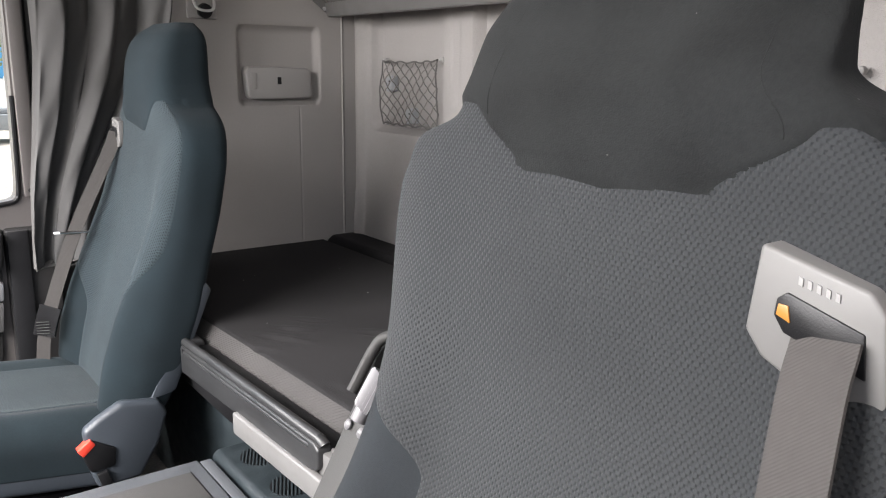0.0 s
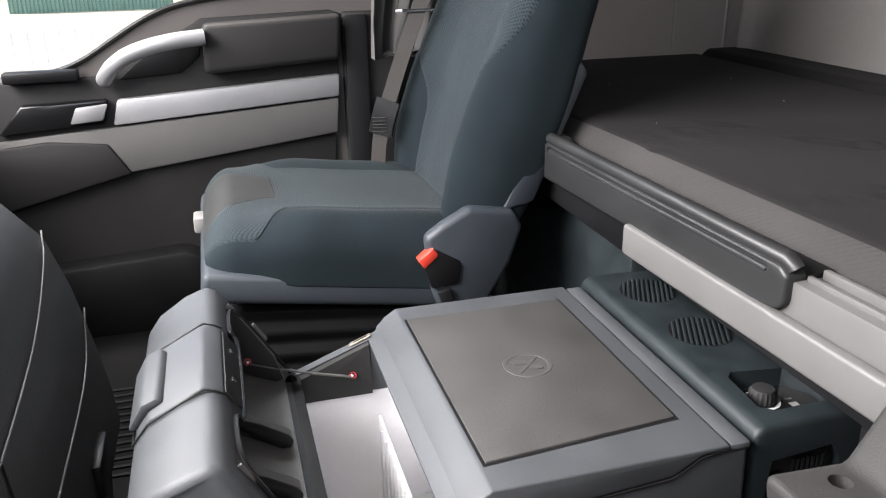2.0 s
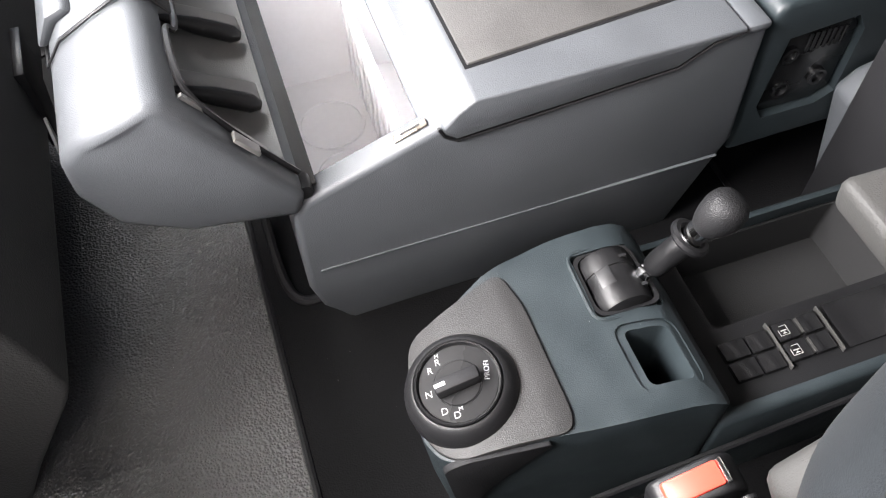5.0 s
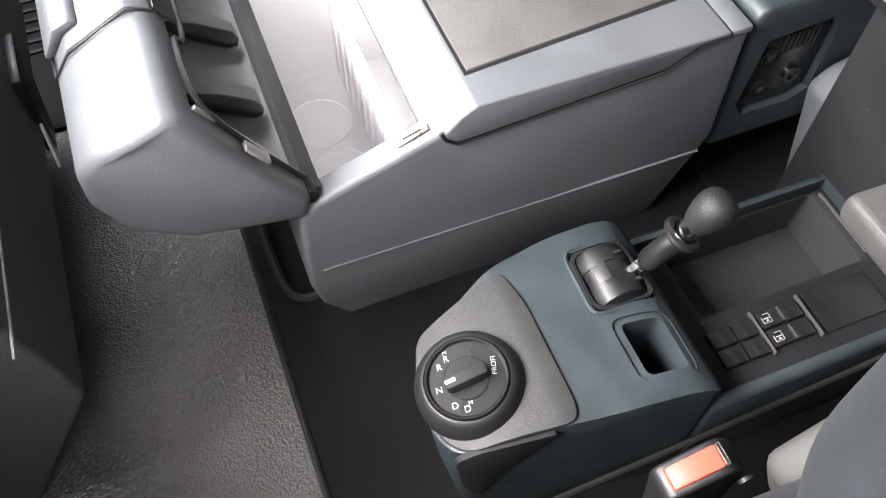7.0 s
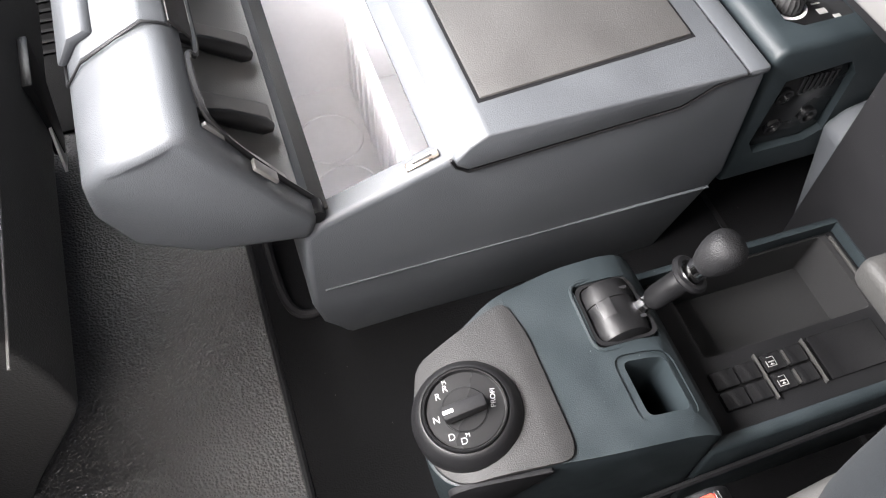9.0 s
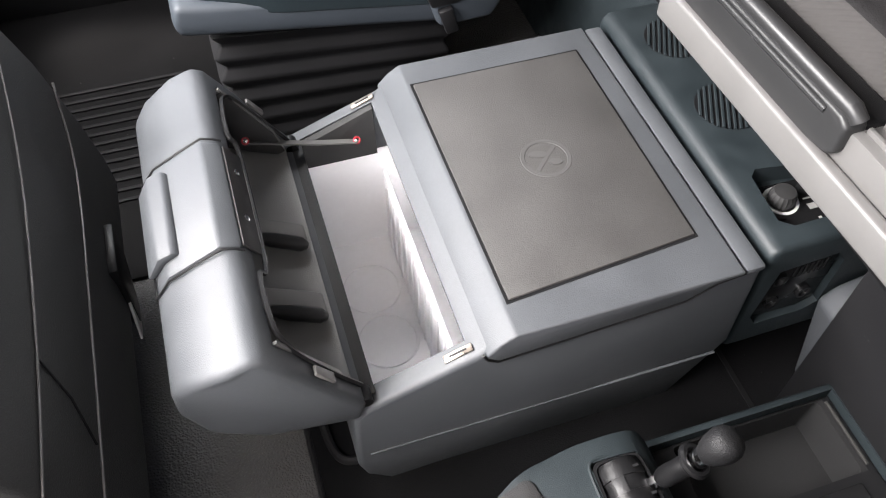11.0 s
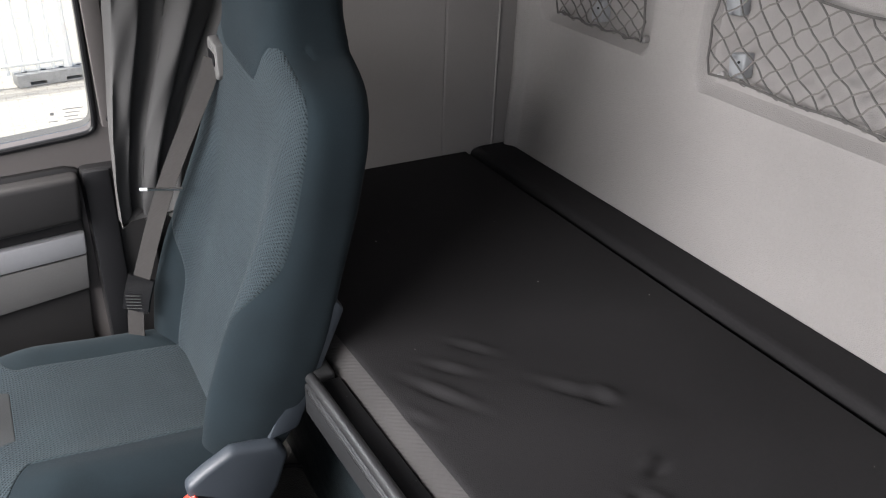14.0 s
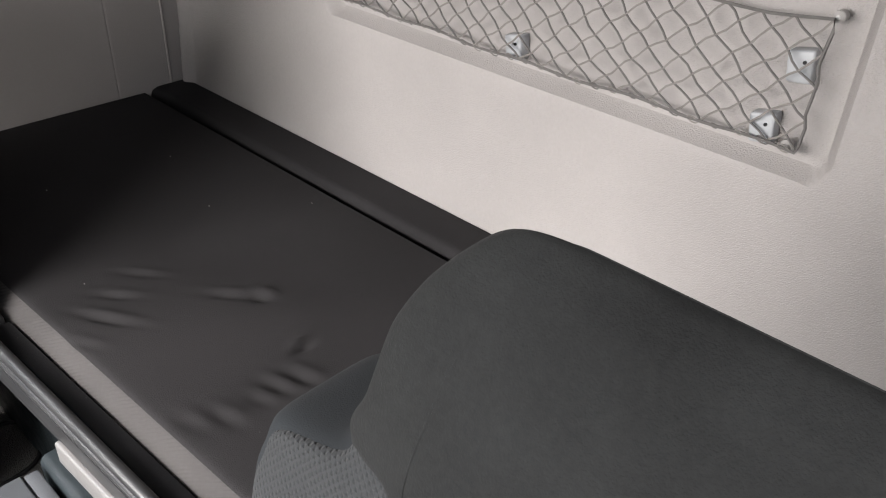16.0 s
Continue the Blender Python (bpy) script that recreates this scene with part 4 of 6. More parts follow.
        P = lifted(np.stack([0.455 * t - 0.004, w * share, z], -1), o)
        b = sheet(P)
        bmesh.ops.transform(b, matrix=tip, verts=b.verts)
        return b

    put("cushion_insert", panel(0.004, 0.99, lambda t: 0.57 + 0.39 * step(0.30, 0.16, t), 0.0022), knitted, cush, "knitted patterned seat cloth")
    put("cushion_front_patch", panel(0.004, 0.27, lambda t: 0.30 + 0.34 * (1 - t / 0.27) ** 1.4, 0.0030), VINYL_GREY, cush, "smooth grey vinyl patch")

    # tray under the cushion, bellows, plinth
    pan = prism([(0.0, -0.040), (0.40, -0.040), (0.44, -0.010), (0.44, 0.012), (-0.006, 0.012), (-0.010, -0.02)], -0.238, 0.238, r=0.012, seg=3)
    bmesh.ops.transform(pan, matrix=tip, verts=pan.verts)
    put("seat_pan", pan, TEAL_SEAT)
    rings = []
    for k in range(13):
        inset = 0.012 * (k % 2)
        top = k / 12
        z0 = 0.02 + 0.26 * top
        ring = [(0.750 + inset, -0.205 + inset), (1.13 - inset, -0.205 + inset), (1.13 - inset, 0.205 - inset), (0.750 + inset, 0.205 - inset)]
        rings.append([(x, y, z0 - 0.115 * (x - 0.75) * top) for x, y in ring])
    put("bellows", bevel(capped_rings(rings), 0.006, 2, 60), BLACK_SOFT, seat, "folded black rubber bellows")
    put("plinth", box(0.76, 1.16, -0.18, 0.18, 0.0, 0.05, 0.008), BLACK)

    # hinge cover, buckle, side plate, lever
    s0, s1 = -0.262, -0.232
    shape = [(1.068, 0.392), (1.098, 0.412), (1.145, 0.437), (1.222, 0.425), (1.238, 0.395), (1.215, 0.330), (1.175, 0.265), (1.09, 0.262), (1.078, 0.30)]
    if driver:
        shape = [(1.098, 0.335), (1.128, 0.370), (1.16, 0.386), (1.222, 0.385), (1.248, 0.355), (1.25, 0.290), (1.228, 0.18), (1.18, 0.17), (1.133, 0.25)]
    cov = put("hinge_cover", prism(shape, s0, s1, r=0.010, seg=3), ARM_GREY if driver else TEAL_SEAT)
    put("hinge_bolt", lathe([(0.006, 0), (0.006, 0.003)], (1.115, s0 - 0.002, 0.262), toward((0, 1, 0)), 12), BLACK, cov)
    put("recline_cover", prism([(1.205, 0.42), (1.262, 0.43), (1.352, 0.640), (1.338, 0.662), (1.318, 0.655)], -0.247, -0.205, r=0.008), TEAL_SEAT)
    if driver:
        bk = put("buckle", prism(round_poly([(1.058, 0.250), (1.108, 0.268), (1.126, 0.252), (1.130, 0.140), (1.076, 0.140)], 0.010), -0.298, -0.270, r=0.005, seg=3), BLACK, seat, "black belt buckle with red button")
        put("release_button", prism([(1.0655, 0.246), (1.0662, 0.2560), (1.1045, 0.2696), (1.106, 0.258)], -0.2930, -0.2752, r=0.002), RED, bk, "red release button")
        put("button_edge", prism([(1.1045, 0.262), (1.1050, 0.2705), (1.1085, 0.2705), (1.1100, 0.262)], -0.2930, -0.2752, r=0.0008), CHROME, bk, "bright metal edge of the slot")
    else:
      bk = put("buckle", prism([(1.058, 0.356), (1.082, 0.374), (1.128, 0.346), (1.124, 0.308), (1.076, 0.304)], -0.268, -0.243, r=0.005), BLACK, seat, "black belt buckle with red button")
      put("release_button", prism([(1.053, 0.357), (1.079, 0.3775), (1.089, 0.364), (1.064, 0.342)], -0.2700, -0.246, r=0.003), RED, bk, "red release button")
    stalk = [(1.088, 0.145), (1.116, 0.145), (1.135, 0.06), (1.105, 0.06)] if driver else [(1.085, 0.300), (1.106, 0.305), (1.118, 0.262), (1.098, 0.258)]
    put("buckle_stalk", prism(stalk, -0.290 if driver else -0.275, -0.278 if driver else -0.262, r=0.003), BLACK, bk)
    put("adjuster", box(0.700, 0.722, 0.02, 0.07, 0.345, 0.375, 0.005), KNOB_WHITE, seat, "pale plastic height lever")

    # belt guide plate and webbing on the outer shoulder
    k = 1.0 if driver else 0.68
    lean = 0.36 if driver else 0.0
    off = -0.010 if driver else 0.012
    tilt = lambda pts: [(a, b - lean * (a - 0.146)) for a, b in pts]
    yy_of = lambda pts: tilt([(0.128 + (a - 0.128) * k + (0.012 if driver else -0.008), 0.948 + (b - 0.948) * (0.86 if driver else 0.8)) for a, b in pts])
    g = put("belt_guide", prism(yy_of([(0.134, 0.985), (0.200, 0.995), (0.210, 0.985), (0.218, 0.915), (0.208, 0.902), (0.140, 0.908), (0.128, 0.920)]), 1.266 + off, 1.296, "x", 0.003, 3), PLATE_GREY, seat, "grey plastic belt guide plate")
    put("guide_slot", prism(yy_of([(0.148, 0.956), (0.154, 0.964), (0.200, 0.968), (0.203, 0.940), (0.154, 0.936), (0.147, 0.944)]), 1.2645 + off, 1.2675 + off, "x", 0.001), BLACK, g)
    face = 1.2650 + off
    marks = [[(0.160 + 0.0055 * i, 0.9735 + 0.001 * i), (0.1625 + 0.0055 * i, 0.9735 + 0.001 * i), (0.1625 + 0.0055 * i, 0.9790 + 0.001 * i), (0.160 + 0.0055 * i, 0.9790 + 0.001 * i)] for i in range(5)]
    put("maker_mark", join(*[prism(yy_of(m), face, face + 0.0015, "x") for m in marks]), KNOB_WHITE, g)
    if driver:
        put("slot_lining", prism(tilt([(0.161, 0.946), (0.162, 0.953), (0.168, 0.955), (0.170, 0.946)]), 1.2535, 1.2548, "x", 0.0004), AMBER, g, "amber slot lining")
    run = spline([(1.254, 0.192, 0.934), (1.232, 0.197, 0.885), (1.165, 0.222, 0.70), (1.09, 0.268, 0.46), (1.075, 0.278, 0.40), (1.07, 0.282, 0.34)], 5)
    if not driver:
        run = spline([(1.278, 0.146, 0.950), (1.258, 0.150, 0.90), (1.172, 0.170, 0.715), (1.106, 0.172, 0.540), (1.086, 0.174, 0.470), (1.078, 0.178, 0.40)], 5)
    put("belt_webbing", ribbon(run, 0.044 if driver else 0.032, (-0.5, -0.8 if side > 0 else -0.1, 0.1), 0.0022), BELT, seat, "grey seat belt webbing")
    put("latch_plate", ribbon(run[15:21], 0.052 if driver else 0.050, (-0.5, -0.8 if side > 0 else -0.1, 0.1), 0.010), GLOSS_BLACK, seat, "black belt latch plate")
    nrm = Vector((-0.5, -0.8, 0.1)).normalized()
    if not driver:
        p, e = Vector(run[10]) + nrm * 0.006, Vector((0.84, -0.52, 0.05))
        clip = put("belt_clip", tube([p - e * 0.042 + nrm * 0.004, p - e * 0.02, p + e * 0.02, p + e * 0.036], 0.0032, 6), CHROME, seat, "small metal belt clip")
        put("clip_jaw", rod(p - e * 0.044 + nrm * 0.004, p - e * 0.030 + nrm * 0.003, 0.0036, 8), GALV, clip)
        q = Vector(run[18]) + nrm * 0.0056
        put("belt_label", join(*[rod(q + e * -0.016 + Vector((-0.004, 0.0, 0.012 - 0.007 * k)), q + e * 0.014 + Vector((-0.004, 0.0, 0.012 - 0.007 * k)), 0.0008, 4) for k in range(5)]), ARM_GREY, seat, "printed grey label on the latch plate")
    return seat


def capped_rings(rings):
    bm = bmesh.new()
    vs = [[bm.verts.new(p) for p in r] for r in rings]
    n = len(rings[0])
    for a, b in zip(vs, vs[1:]):
        for k in range(n):
            bm.faces.new((a[k], a[(k + 1) % n], b[(k + 1) % n], b[k]))
    bm.faces.new(vs[0][::-1])
    bm.faces.new(vs[-1])
    bmesh.ops.recalc_face_normals(bm, faces=bm.faces[:])
    return bm


def ribbon(points, width, normal, thick):
    pts = [Vector(p) for p in points]
    nrm = Vector(normal).normalized()
    rows = []
    for k, p in enumerate(pts):
        d = (pts[min(k + 1, len(pts) - 1)] - pts[max(k - 1, 0)]).normalized()
        s = d.cross(nrm).normalized()
        t = s.cross(d)
        rows.append([p - s * width / 2 - t * thick / 2, p + s * width / 2 - t * thick / 2, p + s * width / 2 + t * thick / 2, p - s * width / 2 + t * thick / 2])
    return capped_rings(rows)


build_seat("passenger_seat", "dark teal cloth passenger seat with integrated headrest and belt", 1.15, 2.445, 1, CLOTH, KNIT, False)
dseat = build_seat("driver_seat", "worn dark teal cloth driver's seat with belt guide plate", 1.076, 0.967, -1, CLOTH_DRIVER, KNIT_WORN, True, 1.05)

# armrest folded up beside the driver's backrest
ARM_AT = Vector((0.012, -0.018, 0.014))


def hung(bm):
    """The armrest leans out and down towards its tip."""
    for v in bm.verts:
        k = max((0.81 - v.co.z) / 0.22, 0)
        v.co += Vector((0.012, 0.022, -0.022)) * k
    return bm


arm = part("armrest", hung(cut(prism([(0.999, 0.590), (1.003, 0.570), (1.047, 0.550), (1.085, 0.562), (1.215, 0.775), (1.206, 0.802), (1.186, 0.812), (1.176, 0.806), (1.050, 0.588)], 1.232, 1.278, r=0.010, seg=3),
                               prism([(1.124, 0.762), (1.189, 0.735), (1.225, 0.795), (1.150, 0.830)], 1.222, 1.270),
                               rod((1.0318, 1.2605, 0.5738), (1.0376, 1.2605, 0.6113), 0.0062, 20))), ARM_GREY, None, "raised grey plastic armrest")
arm.location = ARM_AT
arm.parent = dseat
arm.matrix_parent_inverse = dseat.matrix_world.inverted()
part("top_bracket", hung(tube(spline([(1.142, 1.273, 0.768), (1.168, 1.273, 0.806), (1.178, 1.268, 0.819), (1.186, 1.256, 0.823), (1.194, 1.236, 0.818), (1.196, 1.226, 0.806), (1.190, 1.222, 0.79)], 4), 0.0062, 10)), ARM_GREY, arm, "rounded loop at the armrest's hinge")
# ribbed wheel between the loop's legs, on a short hub
WD = Vector((-0.46, 0.14, -0.87)).normalized()
WN = Vector((-0.87, 0.0, 0.46))
WA = WD.cross(WN).normalized()
WN = WA.cross(WD).normalized()
WC = Vector((1.153, 1.248, 0.772))
section = []
for k in range(25):
    a = -0.0145 + 0.029 * k / 24
    section.append((a, 0.0075 * math.cos(a / 0.0145 * 1.1) + 0.0011 * math.cos(2 * math.pi * k / 4)))
section += [(0.0130, -0.006), (-0.0130, -0.006)]
wheel = capped_rings([[WC + WD * e + WA * (a * q) + WN * (b * q) for a, b in section] for e, q in ((-0.022, 0.86), (-0.0195, 1.0), (0.0195, 1.0), (0.022, 0.86))])
wheel_ob = part("ribbed_knob", wheel, WHEEL, arm, "pale ribbed adjusting wheel")
part("knob_hub", rod(WC + WD * 0.020, WC + WD * 0.034, 0.0085, 16), WHEEL, wheel_ob)
for y in (1.240, 1.266):
    part("screw", hung(lathe([(0.0055, 0), (0.0055, 0.002), (0.0035, 0.004), (0.001, 0.0045)], (1.1345, y, 0.737), toward((-0.885, 0, 0.466)), 14)), WHEEL, arm)
hole = part("cap_hole", hung(lathe([(0.0060, -0.0010), (0.0060, 0.0006), (0.0002, 0.0007)], (1.0322, 1.2605, 0.5805), toward((0.206, 0, 0.979)), 20)), BLACK_SOFT, arm, "round hole with a thin lip")
LT = toward((-0.35, 0, 0.94))
part("hole_lip", hung(tube([Vector((1.0345, 1.2605, 0.5800)) + LT @ Vector((0.0068 * math.cos(a), 0.0068 * math.sin(a), 0)) for a in np.linspace(0, 2 * math.pi, 25)[:-1]], 0.0006, 6, True)), ARM_GREY, hole)
part("pivot_hole", hung(lathe([(0.008, 0), (0.008, 0.0015)], (1.078, 1.256, 0.634), toward((-0.885, 0, 0.466)), 16)), BLACK, arm)

# ---- cool box between the seats ----
fridge = thing("cool_box", "open grey cab cool box between the seats", "cool box")
FY0, FY1 = 1.588, 2.008
profile = [(0.850, 0.0), (0.828, 0.050), (0.812, 0.088), (0.803, 0.145), (0.804, 0.200), (0.807, 0.268), (0.822, 0.283), (0.944, 0.330), (0.972, 0.351), (1.262, 0.351), (1.268, 0.20), (1.235, 0.0)]
body = prism(profile, FY0, FY1, r=0.007, seg=3)
for v in body.verts:
    # the near flank draws in towards the floor
    if v.co.y < FY0 + 0.02:
        v.co.y += 0.030 * step(0.16, 0.0, v.co.z)
hole = prism([(0.826, 0.5), (0.826, 0.27), (0.840, 0.055), (1.02, 0.055), (1.02, 0.29), (0.960, 0.300), (0.934, 0.322), (0.934, 0.5)], FY0 + 0.025, 1.978)
shelf = prism([(0.830, 0.5), (0.830, 0.252), (0.934, 0.252), (0.934, 0.5)], 1.90, 1.988)
body = part("body", cut(body, hole, shelf), COVER, fridge)
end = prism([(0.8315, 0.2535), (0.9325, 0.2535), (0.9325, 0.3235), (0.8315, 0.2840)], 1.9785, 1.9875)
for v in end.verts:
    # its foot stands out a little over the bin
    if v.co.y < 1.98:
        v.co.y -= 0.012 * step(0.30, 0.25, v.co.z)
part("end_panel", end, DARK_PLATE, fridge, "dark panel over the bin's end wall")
# fine parting line along the flanks
part("parting_line", box(0.818, 1.255, FY0 - 0.0012, FY0 + 0.002, 0.1755, 0.1769), COVER, body)
liner_out = prism([(0.8265, 0.282), (0.8265, 0.27), (0.8405, 0.0555), (1.0195, 0.0555), (1.0195, 0.285), (0.960, 0.2940), (0.9335, 0.3090)], FY0 + 0.0255, 1.9775)
liner_in = prism([(0.829, 0.5), (0.829, 0.268), (0.843, 0.060), (1.0165, 0.060), (1.0165, 0.286), (0.958, 0.297), (0.9327, 0.318), (0.9327, 0.5)], FY0 + 0.0265, 1.9766)
liner = part("liner", cut(liner_out, liner_in, box(0.80, 1.05, 1.960, 2.0, 0.2520, 0.40)), WHITE_LINER, fridge, "white plastic inner liner")
for y in (1.795, 1.888):
    part("liner_ring", lathe([(0.045, 0.0595), (0.044, 0.0625), (0.041, 0.0625), (0.040, 0.0605)], (0.890, y, 0), None, 36), WHITE_LINER, liner)
div = part("divider", box(0.940, 0.944, FY0 + 0.029, 1.974, 0.061, 0.212, 0.0015), WHITE_LINER, fridge, "white ribbed divider panel")
for k in range(12):
    part("rib", box(0.9372, 0.9405, FY0 + 0.045 + 0.028 * k, FY0 + 0.0475 + 0.028 * k, 0.07, 0.205), WHITE_LINER, div)
part("hinge_strip", prism([(0.8125, 0.2800), (0.8262, 0.2846), (0.8345, 0.2870), (0.8345, 0.2915), (0.8125, 0.2865)], FY0 + 0.014, 1.985, r=0.0012), DARK_PLATE, fridge, "grey hinge strip along the bin")
for y, m in ((FY0 + 0.014, CATCH), (FY1 - 0.012, CATCH)):
    lt = part("latch", prism([(0.908, 0.3165), (0.938, 0.3285), (0.938, 0.3310), (0.908, 0.3190)], y - 0.0045, y + 0.0045, r=0.0008), m, fridge, "small metal catch")
    part("catch_slot", prism([(0.914, 0.3212), (0.932, 0.3285), (0.932, 0.3292), (0.914, 0.3220)], y - 0.0010, y + 0.0010), BLACK, lt)
# top cover with its rubber mat
cover_side = [(0.950, 0.3260), (0.962, 0.316), (1.172, 0.3315), (1.204, 0.3500), (1.236, 0.3520), (1.236, 0.3575), (0.978, 0.3575), (0.962, 0.347), (0.948, 0.332)]
cover = part("top_cover", prism(cover_side, FY0 - 0.004, FY1 + 0.004, r=0.005, seg=3), COVER, fridge, "grey moulded top cover")
gap = [(0.9445, 0.334), (0.9495, 0.3225), (0.9615, 0.3130), (1.173, 0.3285), (1.2055, 0.3475), (1.238, 0.3525)]
part("cover_gap", tube([(x, FY0 - 0.0022, z) for x, z in gap], 0.0017, 6), BLACK, cover)


def tapered(bm):
    """The mat and its groove narrow towards the back."""
    for v in bm.verts:
        v.co.y += (0.019 * (v.co.x - 0.985) / 0.22 - 0.006) * step(1.9, 1.7, v.co.y)
    return bm


part("mat_groove", tapered(box(0.9815, 1.2105, 1.6285, 1.9705, 0.3560, 0.3580)), BLACK, cover)
part("rear_ledge", box(1.2385, 1.263, FY0 - 0.002, FY1 + 0.002, 0.346, 0.3555, 0.004), COVER, cover)
mat_top = part("rubber_mat", tapered(box(0.985, 1.2075, 1.632, 1.967, 0.355, 0.3605, 0.0018)), RUBBER_TOP, cover, "smooth grey rubber mat with a pressed sign")
SC = Vector((1.096, 1.798, 0))


def oval(at, long, wide, turn):
    c, q = math.cos(radians(turn)), math.sin(radians(turn))
    return [(at[0] + long * math.cos(a) * c - wide * math.sin(a) * q, at[1] + long * math.cos(a) * q + wide * math.sin(a) * c) for a in np.linspace(0, 2 * math.pi, 21)[:-1]]


sign = join(lathe([(0.0305, 0.3600), (0.0298, 0.3611), (0.0252, 0.3611), (0.0245, 0.3600)], SC, None, 48),
            prism([(SC.x - 0.0190, SC.y - 0.0155), (SC.x - 0.0155, SC.y - 0.0190), (SC.x + 0.0190, SC.y + 0.0155), (SC.x + 0.0155, SC.y + 0.0190)], 0.3600, 0.3611, "z"),
            prism(oval((SC.x - 0.0070, SC.y + 0.0075), 0.0115, 0.0055, -14), 0.3600, 0.3614, "z"), prism(oval((SC.x + 0.0085, SC.y - 0.0085), 0.0080, 0.0052, -14), 0.3600, 0.3614, "z"))
part("pressed_sign", sign, RUBBER_SIGN, mat_top, "round embossed do-not-step sign")
# lid, tipped open to the front
lid_side = [(0.824, 0.296), (0.800, 0.330), (0.770, 0.385), (0.741, 0.428), (0.728, 0.436), (0.700, 0.425), (0.668, 0.407), (0.650, 0.385), (0.648, 0.345), (0.668, 0.312), (0.720, 0.288), (0.815, 0.268)]
cavity = [(0.850, 0.285), (0.775, 0.430), (0.7495, 0.4165), (0.716, 0.398), (0.70, 0.365), (0.735, 0.325), (0.80, 0.292)]
lid_shape = cut(prism(lid_side, FY0 - 0.002, FY1 - 0.016, r=0.009, seg=3), prism(cavity, FY0 + 0.022, FY1 - 0.040))
for v in lid_shape.verts:
    # ends drawn in towards the outer side
    k = step(0.70, 0.64, v.co.x)
    if v.co.y < FY0 + 0.01:
        v.co.y += 0.018 * k
    if v.co.y > FY1 - 0.03:
        v.co.y -= 0.018 * k
lid = part("lid", lid_shape, COVER, fridge, "grey plastic lid tipped open")
grip_block = prism([(0.7435, 0.4315), (0.722, 0.441), (0.668, 0.413), (0.653, 0.392), (0.662, 0.392), (0.725, 0.420)], 1.715, 1.862, r=0.004)
grip_ob = part("lid_handle", grip_block, COVER, lid, "grey grip in the lid")
part("grip_ridge", prism([(0.684, 0.4205), (0.668, 0.4120), (0.6530, 0.3915), (0.6455, 0.3935), (0.6610, 0.4200), (0.676, 0.4260)], 1.733, 1.846, r=0.003), COVER, grip_ob)
part("handle_plate", prism([(0.7425, 0.4290), (0.7570, 0.4055), (0.7592, 0.4070), (0.7447, 0.4305)], 1.720, 1.857, r=0.0008), DARK_PLATE, lid, "dark strip of the grip with two screws")
for y in (1.825, 1.761):
    part("lid_screw", lathe([(0.0038, 0), (0.0038, 0.0015), (0.0018, 0.0022)], (0.7515, y, 0.4190), toward((0.85, 0, 0.53)), 12), CHROME, lid)
part("strip_edge", rod((0.7590, 1.724, 0.4068), (0.7590, 1.853, 0.4068), 0.0009, 6), PLATE_GREY, lid)
for y in (1.7125, 1.8645):
    part("handle_gap", tube([(0.7440, y, 0.4310), (0.736, y, 0.4360), (0.724, y, 0.4400), (0.700, y, 0.4285), (0.668, y, 0.4110), (0.651, y, 0.389)], 0.0013, 6), BLACK, lid)
part("handle_gap", tube([(0.651, 1.7125, 0.389), (0.651, 1.8645, 0.389)], 0.0013, 6), BLACK, lid)
# tray in the lid, paler to imitate light inside, with two bottle saddles
tray_in = [(0.8135, 0.2965), (0.803, 0.3350), (0.7530, 0.4165), (0.717, 0.3965), (0.701, 0.365), (0.735, 0.326), (0.772, 0.3045), (0.802, 0.2915)]
tray_cut = [(0.820, 0.2985), (0.809, 0.345), (0.758, 0.4235), (0.7185, 0.3945), (0.7035, 0.366), (0.736, 0.329), (0.773, 0.3080), (0.803, 0.2950)]
part("lid_tray", cut(prism(tray_in, FY0 + 0.0225, FY1 - 0.0405), prism(tray_cut, FY0 + 0.026, FY1 - 0.044)), TRAY_LIT, lid, "inner tray in lid grey, lightened as if lit inside")
part("tray_end", prism([(0.812, 0.300), (0.802, 0.334), (0.754, 0.4135), (0.719, 0.396), (0.706, 0.366), (0.737, 0.331), (0.774, 0.310), (0.802, 0.297)], FY1 - 0.0475, FY1 - 0.0445, r=0.001), DARK_PLATE, lid, "dark end panel of the tray")
for y in (1.697, 1.799):
    part("tray_partition", prism([(0.708, 0.364), (0.736, 0.327), (0.803, 0.2945), (0.8105, 0.300), (0.800, 0.308), (0.745, 0.340), (0.714, 0.370)], y + 0.010, y + 0.038, r=0.004, seg=3), TRAY_LIT, lid, "raised partition of the tray")
    fin = [lathe([(0.0005, 0), (0.0045, 0.016), (0.0085, 0.046), (0.0088, 0.082), (0.0050, 0.090)], (0.731, y + 0.003, 0.352), toward((0.82, 0.0, -0.53)), 14)]
    part("bottle_fin", fin[0], BLACK, lid, "dark fin in the tray")
seal_pts = [(0.822, FY0 + 0.020, 0.303), (0.797, FY0 + 0.020, 0.342), (0.770, FY0 + 0.022, 0.388), (0.756, FY0 + 0.034, 0.410), (0.752, FY0 + 0.060, 0.4175),
            (0.752, 1.690, 0.4175), (0.759, 1.712, 0.406), (0.759, 1.862, 0.406), (0.752, 1.885, 0.4175), (0.752, FY1 - 0.08, 0.4175), (0.756, FY1 - 0.052, 0.410), (0.770, FY1 - 0.040, 0.388), (0.822, FY1 - 0.038, 0.303)]
part("rim_seal", tube(spline(seal_pts, 5), 0.0028, 6), BLACK, lid)
